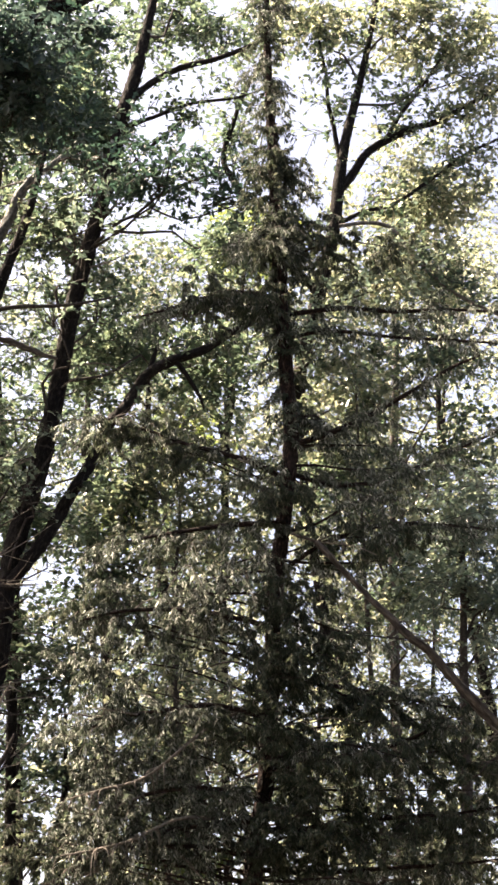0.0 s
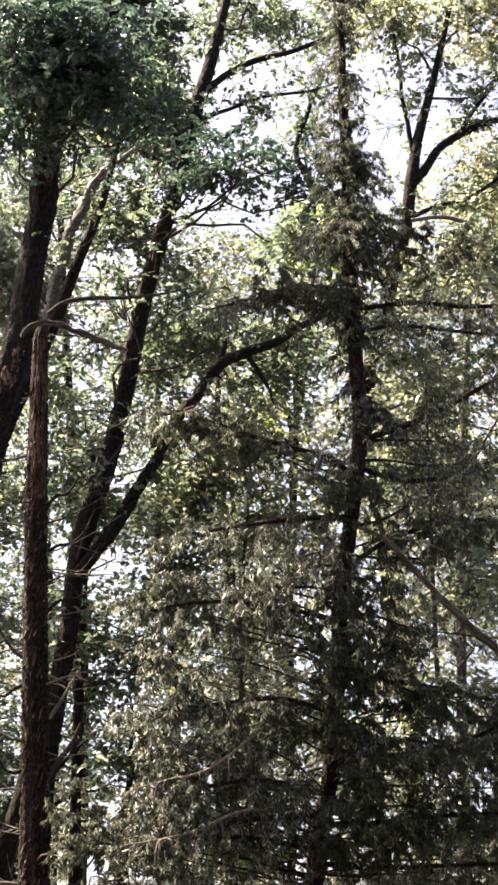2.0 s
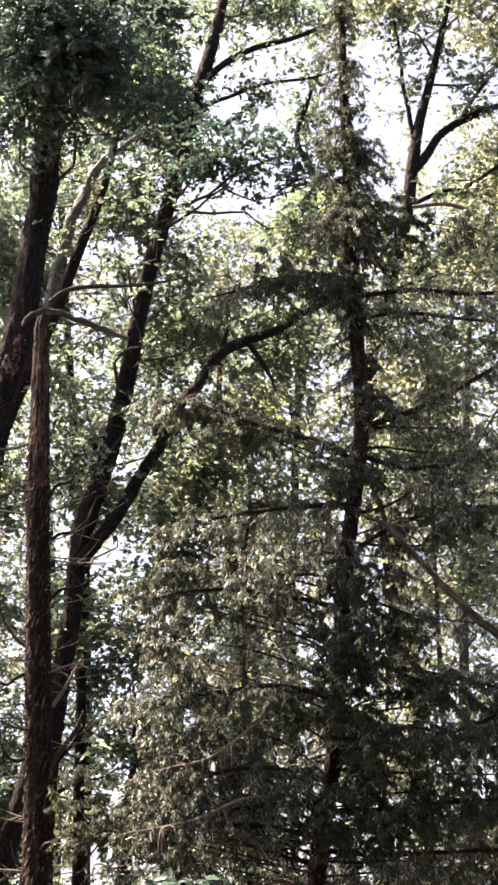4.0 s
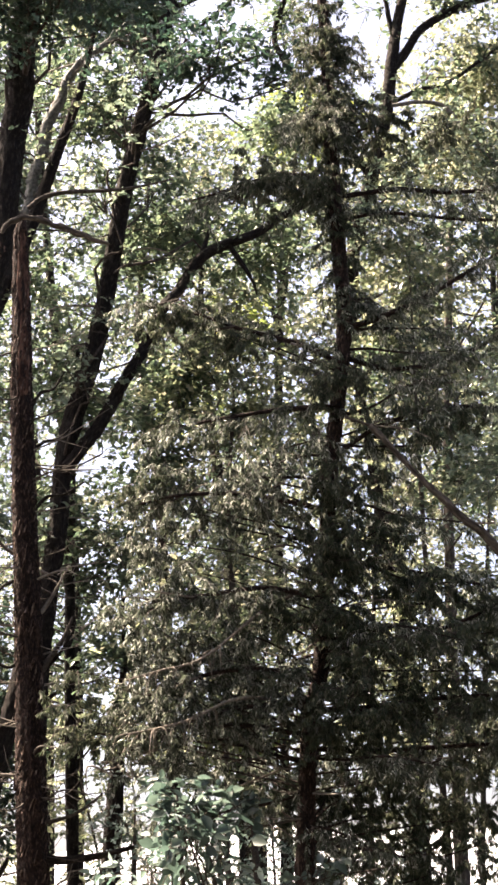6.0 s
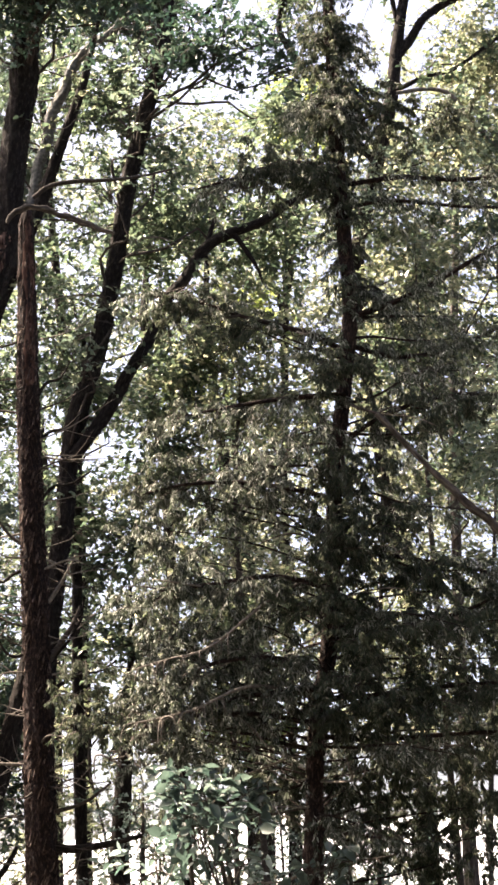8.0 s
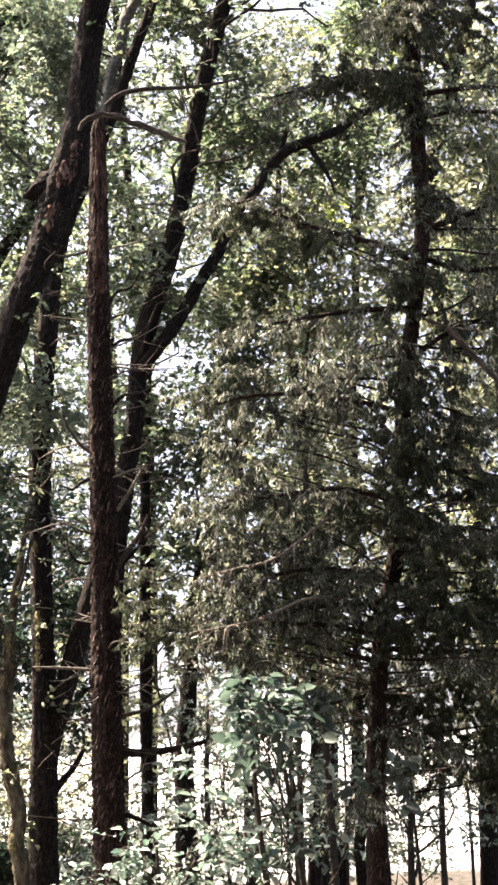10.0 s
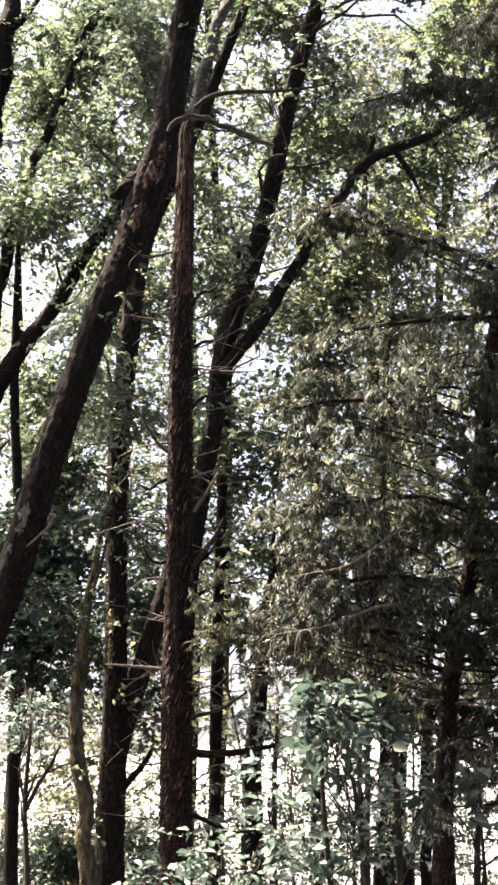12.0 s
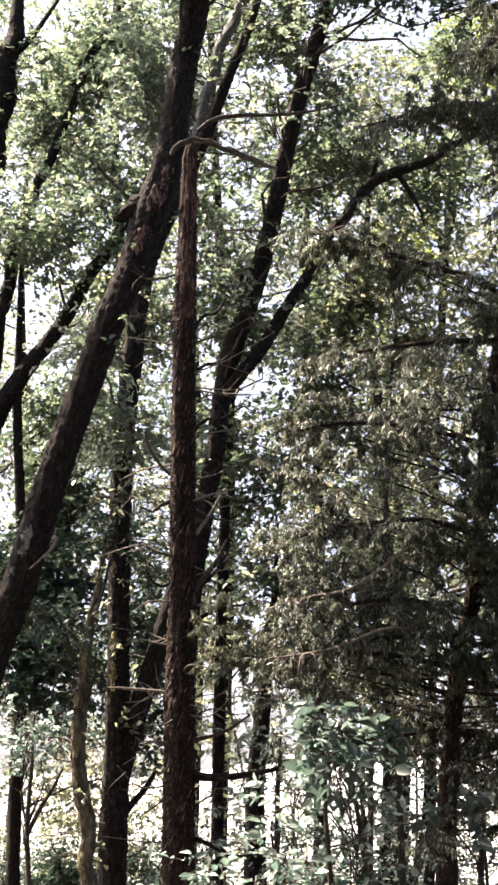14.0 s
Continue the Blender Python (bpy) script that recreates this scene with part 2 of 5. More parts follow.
def leaves(o, d, nrm, length, width, fold=0.25, outline=OVATE):
    """Leaves from their stalk ends o, along d, facing nrm; each is two folded halves with a drooping tip."""
    n, k = len(o), len(outline)
    side = unit(np.cross(d, nrm))
    nrm = np.cross(side, d)
    length, width = np.broadcast_to(length, n)[:, None], np.broadcast_to(width, n)[:, None]
    cols = [o]
    for s in (1, -1):
        for t, w in (outline if s == 1 else outline[::-1]):
            cols.append(o + d * length * t + s * side * width * w + nrm * width * w * fold * 2 - np.array([0, 0, 0.12]) * length * t * t)
        if s == 1:
            cols.append(o + d * length - np.array([0, 0, 0.14]) * length)
    v = np.stack(cols, 1)
    m = 2 * k + 2
    right = list(range(0, k + 2))
    left = [0] + list(range(k + 1, m))
    tmpl = np.array(right + left)
    flat = (np.arange(n)[:, None] * m + tmpl[None]).ravel()
    return v.reshape(-1, 3), flat, np.full(2 * n, k + 2)


def rand_dir(n):
    return unit(rng.normal(size=(n, 3)))


LANCE = ((0.45, 0.46),)
NOTCHED = ((0.30, 0.50), (0.55, 0.15))


def sprigs(o, d, L, per, size, twigs, foliage, droop=0.25, up=0.8, outline=OVATE, share=0.5):
    """Leafy twigs from o along d (unit), of lengths L, with `per` leaves each of that size."""
    n = len(o)
    end = o + d * L[:, None] + np.array([0, 0, -droop]) * L[:, None]
    mid = (o + end) / 2 + rng.normal(0, 0.05, (n, 3)) * L[:, None] + np.array([0, 0, 0.06]) * L[:, None]
    # thin three-sided twigs, two stretches each
    rad = 0.0038
    ring = np.array([[1, 0, 0], [-0.5, 0, 0.87], [-0.5, 0, -0.87]])
    v = np.concatenate([o[:, None] + ring * rad * 1.4, mid[:, None] + ring * rad, end[:, None] + ring * rad * 0.5], 1)
    t = []
    for a in (0, 3):
        for j in range(3):
            t += [a + j, a + (j + 1) % 3, a + 3 + (j + 1) % 3, a + 3 + j]
    flat = (np.arange(n)[:, None] * 9 + np.array(t)[None]).ravel()
    keep = max(1, int(n * share))
    twigs.add(v[:keep].reshape(-1, 3), flat[:24 * keep], np.full(6 * keep, 4))
    k = np.linspace(0.15, 1.0, per)[None] + rng.normal(0, 0.05, (n, per))
    k = np.clip(k, 0.05, 1.0)[..., None]
    p = ((1 - k) ** 2) * o[:, None] + 2 * k * (1 - k) * mid[:, None] + k * k * end[:, None]
    p = p.reshape(-1, 3)
    m = len(p)
    axis = np.repeat(unit(end - o), per, 0)
    out = unit(axis * rng.uniform(0.1, 0.9, (m, 1)) + rand_dir(m) * [1, 1, 0.55])
    nrm = unit(np.array([0, 0, up]) + rand_dir(m) * 0.75)
    ln = size * rng.uniform(0.6, 1.25, m)
    foliage.add(*leaves(p, out, nrm, ln, ln * rng.uniform(0.5, 0.75, m), 0.22, outline))


def crown(parent, lobes, size, mat, trunk, per=9, reach=0.42, limbs=True, droop=0.25, hollow=(), bark_mat=None, depth=0.8, name="crown", outline=LOBED, dense=1.0, share=0.5):
    """Foliage in uneven lobes (x, y, z, half width, half height, sprigs), each on a limb from the nearest place of the trunk."""
    bark_mat = bark_mat or M_TWIG
    tw, fo = Pile(), Pile()
    tr = spline(trunk, 0.25)
    for x, y, z, a, b, n in lobes:
        c, n = np.array([x, y, z]), int(n * dense)
        rad = np.array([a, max(a, b) * depth, b])
        # a few clump hearts make the outline uneven
        hearts = c + rand_dir(9) * rad * rng.uniform(0.3, 1.15, (9, 1))
        pick = rng.integers(0, 9, n)
        o = hearts[pick] + rng.normal(0, 1, (n, 3)) * rad * rng.uniform(0.14, 0.44, (9, 1))[pick]
        for h in hollow:
            hc, hr = np.array(h[:3]), np.array([h[3], 9.0, h[4]])
            o = o[np.linalg.norm((o - hc) / hr, axis=1) > 1.0]
        if not len(o):
            continue
        n = len(o)
        d = unit((o - c) / rad * 0.5 + rand_dir(n) * [1, 1, 0.5] + [0, 0, 0.1])
        sprigs(o, d, rng.uniform(0.5, 1.2, n) * reach, per, size, tw, fo, droop, outline=outline, share=share)
        if limbs:
            low = tr[tr[:, 2] < z + 0.3]
            low = low if len(low) else tr[:1]
            k = low[np.argmin(np.linalg.norm(low[:, :3] - (c - [0, 0, 0.9]), axis=1))]
            r0 = min(k[3] * 0.4, 0.019)
            mid = (k[:3] + c) / 2 + rng.normal(0, 0.12, 3) + [0, 0, 0.05]
            m1, m2 = (k[:3] * 0.67 + c * 0.33) + rng.normal(0, 0.07, 3), (k[:3] * 0.33 + c * 0.67) + rng.normal(0, 0.09, 3)
            limb = stem("limb", [(*k[:3], r0), (*m1, r0 * 0.85), (*mid, r0 * 0.7), (*m2, r0 * 0.55), (*c, r0 * 0.4)], bark_mat, parent, 6, 0.2, 0.06)
            for h in hearts:
                bend = (c + h) / 2 + rng.normal(0, 0.06, 3)
                st = c + (mid - c) * rng.uniform(0, 0.5)
                v, f, z5 = tube(spline([(*st, r0 * 0.4), (*bend, r0 * 0.25), (*h, 0.004)], 0.15 if outline not in (LANCE, NOTCHED) else 0.3), 5 if outline not in (LANCE, NOTCHED) else 3)
                if outline not in (LANCE, NOTCHED):
                    mesh_object("branch", v, f, z5, bark_mat, limb, True)
                else:
                    tw.add(v, f, z5)
    tagged(tw.make("twig_work", bark_mat, parent, True), kind="stuff")
    tagged(fo.make(name, mat, parent), kind="stuff")


def hanging(o, d, L, foliage, twigs, per=26, size=0.037, droop=0.6):
    """Drooping juniper sprays: a bending branchlet with strands that hang from it."""
    n = len(o)
    end = o + d * L[:, None] + np.array([0, 0, -droop]) * L[:, None] * rng.uniform(0.4, 1.1, (n, 1))
    mid = o + d * L[:, None] * 0.55 + rng.normal(0, 0.04, (n, 3)) * L[:, None]
    ring = np.array([[1, 0, 0], [-0.5, 0, 0.87], [-0.5, 0, -0.87]])
    rad = 0.003
    v = np.concatenate([o[:, None] + ring * rad * 1.4, mid[:, None] + ring * rad, end[:, None] + ring * rad * 0.4], 1)
    t = []
    for a in (0, 3):
        for j in range(3):
            t += [a + j, a + (j + 1) % 3, a + 3 + (j + 1) % 3, a + 3 + j]
    twigs.add(v.reshape(-1, 3), (np.arange(n)[:, None] * 9 + np.array(t)[None]).ravel(), np.full(6 * n, 4))
    per = int(per * 1.1)
    k = rng.uniform(0.08, 1.0, (n, per))[..., None]
    p = ((1 - k) ** 2) * o[:, None] + 2 * k * (1 - k) * mid[:, None] + k * k * end[:, None]
    p = p.reshape(-1, 3)
    m = len(p)
    axis = np.repeat(unit(end - mid), per, 0)
    p = p + rng.normal(0, 0.008, (m, 3))
    out = unit(axis * 0.35 + rand_dir(m) * 0.75 + [0, 0, -0.6])
    ln = size * rng.uniform(0.5, 1.7, m)
    foliage.add(*leaves(p, out, rand_dir(m), ln, ln * rng.uniform(0.20, 0.36, m), 0.1, ((0.45, 0.5),)))


# ---------------------------------------------------------------- ground and distance
def ground():
    rad = np.concatenate([np.linspace(0, 60, 61)[1:], np.geomspace(64, 4000, 40)])
    a = np.linspace(0, 2 * np.pi, 121)[:-1]
    x, y = rad[:, None] * np.sin(a), rad[:, None] * np.cos(a)
    z = 0.10 * np.sin(x * 0.23 + 1) * np.cos(y * 0.19) + 0.05 * np.sin(x * 0.9) * np.sin(y * 0.8 + 2)
    z *= np.clip((70 - rad) / 30, 0, 1)[:, None]
    v = np.vstack([[0, 0, 0.10 * math.sin(1)], np.stack([x, y, z], -1).reshape(-1, 3)])
    n, k = len(rad), len(a)
    i, j = np.meshgrid(np.arange(n - 1), np.arange(k), indexing="ij")
    q = np.stack([1 + i * k + j, 1 + i * k + (j + 1) % k, 1 + (i + 1) * k + (j + 1) % k, 1 + (i + 1) * k + j], -1).reshape(-1, 4)
    c = np.stack([np.zeros(k, int), 1 + (np.arange(k) + 1) % k, 1 + np.arange(k)], -1)
    # dark litter under the trees, a pale dry field beyond them
    m, nn, links, b = material("forest_floor", 0.95, 0.1)
    t1 = noise_node(nn, links, 7.0, 8)
    r = ramp(nn, [(0.35, (0.028, 0.022, 0.015)), (0.55, (0.058, 0.053, 0.046)), (0.7, (0.09, 0.085, 0.076))])
    links.new(t1.outputs["Fac"], r.inputs["Fac"])
    t2 = noise_node(nn, links, 0.5, 8)
    r2 = ramp(nn, [(0.35, (0.235, 0.243, 0.25)), (0.65, (0.38, 0.39, 0.40))])
    links.new(t2.outputs["Fac"], r2.inputs["Fac"])
    co = nn.new("ShaderNodeTexCoord")
    sep = nn.new("ShaderNodeSeparateXYZ")
    links.new(co.outputs["Object"], sep.inputs["Vector"])
    edge = nn.new("ShaderNodeMapRange")
    edge.inputs["From Min"].default_value, edge.inputs["From Max"].default_value = 34.0, 42.0
    links.new(sep.outputs["Y"], edge.inputs["Value"])
    mix = nn.new("ShaderNodeMix")
    mix.data_type = 'RGBA'
    links.new(edge.outputs["Result"], mix.inputs["Factor"])
    links.new(r.outputs["Color"], mix.inputs["A"])
    links.new(r2.outputs["Color"], mix.inputs["B"])
    links.new(mix.outputs["Result"], b.inputs["Base Color"])
    ob = mesh_object("ground", v, np.concatenate([q.ravel(), c.ravel()]), np.concatenate([np.full(len(q), 4), np.full(k, 3)]), m, None, True)
    tagged(ob, "dark leaf litter under the trees, pale field beyond", "ground", kind="structure")


ground()


def hills():
    a = np.linspace(-1.2, 1.2, 160)
    h = 46 + 22 * (0.5 + 0.5 * np.sin(a * 7 + 1)) + 6 * np.sin(a * 23) + 2 * np.sin(a * 61 + 2)
    near = np.stack([np.sin(a) * 1500, np.cos(a) * 1500, np.full_like(a, -2)], -1)
    top = np.stack([np.sin(a) * 1600, np.cos(a) * 1600, h], -1)
    back = np.stack([np.sin(a) * 1900, np.cos(a) * 1900, np.full_like(a, -2)], -1)
    n = len(a)
    i = np.arange(n - 1)
    q = np.concatenate([np.stack([i + 1 + k, i + k, i + n + k, i + n + 1 + k], -1) for k in (0, n)])
    # distance haze is put into this pale blue-grey colour of the woods
    m, nn, links, b = material("far_woods_with_haze", 0.95, 0.05)
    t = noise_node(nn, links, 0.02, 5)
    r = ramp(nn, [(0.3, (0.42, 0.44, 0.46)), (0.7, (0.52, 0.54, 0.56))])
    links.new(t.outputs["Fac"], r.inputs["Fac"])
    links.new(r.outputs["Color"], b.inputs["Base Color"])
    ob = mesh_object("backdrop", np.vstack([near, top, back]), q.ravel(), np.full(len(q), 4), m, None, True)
    tagged(ob, "low wooded hills far away, haze put into their pale colour", "hills", kind="structure")


hills()

# ---------------------------------------------------------------- the near trees
HOLLOWS = [
    (2.68, 24.00, 15.87, 0.77, 0.57, 0),
    (5.63, 24.00, 15.93, 0.89, 0.85, 0),
    (6.43, 24.00, 15.28, 0.49, 0.49, 0),
    (2.67, 24.00, 13.95, 0.33, 0.28, 0),
    (4.57, 24.00, 7.01, 0.26, 0.21, 0),
    (5.43, 24.00, 6.36, 0.24, 0.18, 0),
    (2.66, 24.00, 6.31, 0.18, 0.18, 0),
    (6.59, 24.00, 11.41, 0.21, 0.21, 0),
    (5.97, 24.00, 10.28, 0.18, 0.21, 0)] + [
    (-3.19, 24.00, 13.59, 0.41, 0.49, 0),
    (-3.12, 24.00, 7.84, 0.37, 0.37, 0),
    (-0.13, 24.00, 6.90, 0.18, 0.33, 0),
    (2.54, 24.00, 11.10, 0.41, 0.28, 0),
    (-0.60, 24.00, 8.28, 0.16, 0.20, 0),
    (-2.25, 24.00, 6.64, 0.20, 0.33, 0),
    (1.04, 24.00, 12.26, 0.20, 0.28, 0),
    (2.65, 24.00, 13.97, 0.37, 0.28, 0),
    (0.33, 24.00, 8.19, 0.23, 0.23, 0),
    (1.69, 24.00, 8.98, 0.20, 0.20, 0),
    (-2.76, 24.00, 2.08, 0.49, 0.65, 0),
    (-0.45, 24.00, 3.35, 0.45, 0.89, 0)]


def cedar_left():
    t = thing("cedar_tree", foot((-0.64, 14.00, 0.11)), "slender cedar with shaggy red-brown bark and dead lower twigs", "tree", "cedars")
    pts = [(-0.64, 14.00, 0.11, 0.157), (-0.63, 14.00, 0.72, 0.142), (-0.63, 14.00, 1.47, 0.128), (-0.63, 14.00, 2.53, 0.123), (-0.62, 14.00, 3.71, 0.111), (-0.62, 14.00, 5.19, 0.100), (-0.61, 14.00, 6.22, 0.090), (-0.59, 14.00, 7.01, 0.074), (-0.58, 14.00, 7.49, 0.064), (-0.57, 14.00, 7.67, 0.038)]
    stem("trunk", pts, M_CEDAR_BARK, t, 40, 0.022, 0.085)
    stem("limb", [(-0.74, 13.85, 7.49, 0.014), (-0.72, 13.85, 7.54, 0.019), (-0.66, 13.85, 7.60, 0.023), (-0.62, 13.85, 7.61, 0.026), (-0.56, 13.85, 7.64, 0.026), (-0.49, 13.85, 7.63, 0.023), (-0.38, 13.85, 7.61, 0.028), (-0.28, 13.85, 7.55, 0.023), (-0.22, 13.85, 7.54, 0.028), (-0.08, 13.85, 7.47, 0.026), (-0.01, 13.85, 7.45, 0.026), (0.07, 13.85, 7.40, 0.023), (0.20, 13.85, 7.36, 0.014)], M_DEAD, t, 12, 0.02, 0.14, label="bare grey crooked branch")
    stem("limb", [(-0.51, 14.00, 7.79, 0.019), (-0.36, 14.00, 7.90, 0.021), (-0.11, 14.00, 7.94, 0.019), (0.15, 14.00, 7.94, 0.017), (0.48, 14.00, 7.97, 0.012), (0.81, 14.00, 8.04, 0.007)], M_TWIG, t, 8, 0.04, 0.05)
    stem("limb", [(-0.51, 14.00, 4.09, 0.019), (-0.43, 14.00, 4.20, 0.017), (-0.35, 14.00, 4.33, 0.012), (-0.26, 14.00, 4.49, 0.007)], M_DEAD_TWIG, t, 8, 0.04, 0.05)
    stem("limb", [(-0.55, 14.00, 3.57, 0.033), (-0.44, 14.00, 3.71, 0.028), (-0.32, 14.00, 3.88, 0.019), (-0.24, 14.00, 4.05, 0.012)], M_TWIG, t, 8, 0.04, 0.05)
    stem("limb", [(-0.68, 14.00, 4.58, 0.019), (-0.81, 14.00, 4.69, 0.014), (-0.91, 14.00, 4.84, 0.012), (-0.96, 14.00, 4.99, 0.009)], M_TWIG, t, 8, 0.04, 0.05)
    stem("limb", [(-0.64, 14.00, 2.74, 0.017), (-0.85, 14.00, 2.77, 0.014), (-1.07, 14.00, 2.79, 0.012), (-1.23, 14.00, 2.80, 0.007)], M_DEAD_TWIG, t, 8, 0.04, 0.05)
    stem("limb", [(-0.61, 14.00, 2.09, 0.038), (-0.38, 14.00, 2.06, 0.036), (-0.10, 14.00, 2.08, 0.028), (0.18, 14.00, 2.13, 0.017)], M_OAK_BARK, t, 8, 0.04, 0.05)
    stem("limb", [(-0.58, 14.00, 3.13, 0.024), (-0.43, 14.00, 3.09, 0.019), (-0.24, 14.00, 3.04, 0.017), (-0.05, 14.00, 3.06, 0.012), (0.14, 14.00, 2.99, 0.007)], M_OAK_BARK, t, 8, 0.04, 0.05)
    stem("limb", [(-0.58, 14.00, 3.30, 0.024), (-0.46, 14.00, 3.38, 0.019), (-0.29, 14.00, 3.47, 0.014), (-0.10, 14.00, 3.49, 0.009), (0.04, 14.00, 3.57, 0.007)], M_OAK_BARK, t, 8, 0.04, 0.05)
    stem("limb", [(-0.58, 14.00, 2.36, 0.024), (-0.43, 14.00, 2.38, 0.017), (-0.24, 14.00, 2.44, 0.014), (-0.05, 14.00, 2.57, 0.009)], M_TWIG, t, 8, 0.04, 0.05)
    stem("limb", [(-0.57, 14.00, 1.59, 0.024), (-0.42, 14.00, 1.54, 0.019), (-0.19, 14.00, 1.43, 0.014), (0.04, 14.00, 1.45, 0.009)], M_OAK_BARK, t, 8, 0.04, 0.05)
    stem("limb", [(-0.58, 14.00, 3.57, 0.019), (-0.46, 14.00, 3.65, 0.017), (-0.35, 14.00, 3.76, 0.014), (-0.24, 14.00, 3.93, 0.009), (-0.21, 14.00, 4.10, 0.007)], M_OAK_BARK, t, 8, 0.04, 0.05)
    stem("limb", [(-0.68, 14.00, 3.71, 0.017), (-0.77, 14.00, 3.65, 0.014), (-0.86, 14.00, 3.68, 0.012), (-0.92, 14.00, 3.78, 0.009), (-0.94, 14.00, 3.93, 0.005)], M_OAK_BARK, t, 8, 0.03, 0.05)
    stem("limb", [(-0.69, 14.00, 4.39, 0.017), (-0.80, 14.00, 4.35, 0.014), (-0.88, 14.00, 4.29, 0.012), (-0.97, 14.00, 4.33, 0.007)], M_OAK_BARK, t, 8, 0.03, 0.05)
    stem("limb", [(-0.54, 14.00, 5.50, 0.017), (-0.44, 14.00, 5.59, 0.014), (-0.30, 14.00, 5.62, 0.012), (-0.16, 14.00, 5.75, 0.007)], M_OAK_BARK, t, 8, 0.03, 0.05)
    stem("limb", [(-0.54, 14.00, 5.91, 0.017), (-0.45, 14.00, 6.04, 0.014), (-0.34, 14.00, 6.07, 0.012), (-0.24, 14.00, 6.22, 0.007)], M_OAK_BARK, t, 8, 0.03, 0.05)
    stem("limb", [(-0.52, 14.00, 5.01, 0.017), (-0.42, 14.00, 5.10, 0.014), (-0.27, 14.00, 5.12, 0.012), (-0.10, 14.00, 5.22, 0.007)], M_OAK_BARK, t, 8, 0.03, 0.05)
    for p, a, h in (((-0.55, 13.90, 7.15), 1.0, 0.42), ((-0.58, 13.90, 6.35), 0.9, 0.40)):
        trunk_patch(t, pts, p, a, h, M_RED_BARK, "bare_bark", "smooth red-brown bark where the outer strips are gone")
    dead_twigs(t, pts, 60, 1.2, 6.5, 0.75)
    loose_bark(t, pts, 600, M_FLAKE)


def twiggy(t, rows, n, reach, size, mat, per=4, name="spray"):
    """Fine forking twigs with a few leaves along limbs and stems."""
    tw, fo = Pile(), Pile()
    for pl in rows:
        q = spline(pl, 0.03)
        k = rng.integers(len(q) // 8, len(q), n)
        o = q[k, :3]
        ax = unit(q[-1:, :3] - q[:1, :3])
        d = unit(ax * rng.uniform(0, 0.9, (n, 1)) + rng.normal(0, 0.8, (n, 3)) + [0, 0, 0.2])
        ln = reach * rng.uniform(0.4, 1.2, n)
        sprigs(o, d, ln, per, size, tw, fo, 0.15, share=1.0)
        for j in range(2):
            f = rng.uniform(0.4, 0.9, (n, 1))
            sprigs(o + d * ln[:, None] * f, unit(d + rng.normal(0, 0.7, (n, 3))), ln * rng.uniform(0.4, 0.8, n), per, size, tw, fo, 0.15, share=1.0)
    tagged(tw.make("twig_work", M_TWIG, t, True), kind="stuff")
    tagged(fo.make(name, mat, t), kind="stuff")


def loose_bark(t, pts, count, mat):
    """Thin curling strips of bark that stand off a trunk."""
    q = spline(grounded(pts), 0.02)
    p, places = Pile(), []
    for k in range(count):
        i = rng.integers(0, len(q) - 30)
        m, a = 5, rng.uniform(0, 2 * math.pi)
        ln = rng.uniform(0.03, 0.12)
        w = rng.uniform(0.004, 0.012)
        f = np.linspace(0, 1, m)
        idx = np.minimum(i + (f * ln / 0.02).astype(int), len(q) - 1)
        lift = 0.003 + rng.uniform(0.003, 0.022) * (f ** 2 if rng.uniform() < 0.5 else (1 - f) ** 2)
        c = q[idx, :3].copy()
        c[:, 2] += f * 0.01
        out = np.stack([np.cos(a + 0.3 * f), np.sin(a + 0.3 * f), 0 * f], -1)
        sd = np.stack([-np.sin(a + 0.3 * f), np.cos(a + 0.3 * f), 0 * f], -1)
        e = c + out * (q[idx, 3] * 1.02 + lift)[:, None]
        wid = (w * (1 - 0.5 * np.abs(2 * f - 1)))[:, None]
        v = np.stack([e - sd * wid, e + sd * wid, e - sd * wid - out * 0.004, e + sd * wid - out * 0.004], 1).reshape(-1, 3)
        fl = []
        for j in range(m - 1):
            b = 4 * j
            fl += [b, b + 1, b + 5, b + 4, b + 3, b + 2, b + 6, b + 7, b + 1, b + 3, b + 7, b + 5, b + 2, b, b + 4, b + 6]
        p.add(v, np.array(fl), np.full(4 * (m - 1), 4))
        places.append(np.c_[v[:, :2], v[:, 2]])
    ob = mesh_object("loose_bark", np.vstack(p.v), np.concatenate(p.f), np.concatenate(p.s), mat, t, False, "shaggy peeling strips of bark", np.vstack(places))
    tagged(ob, kind="stuff")


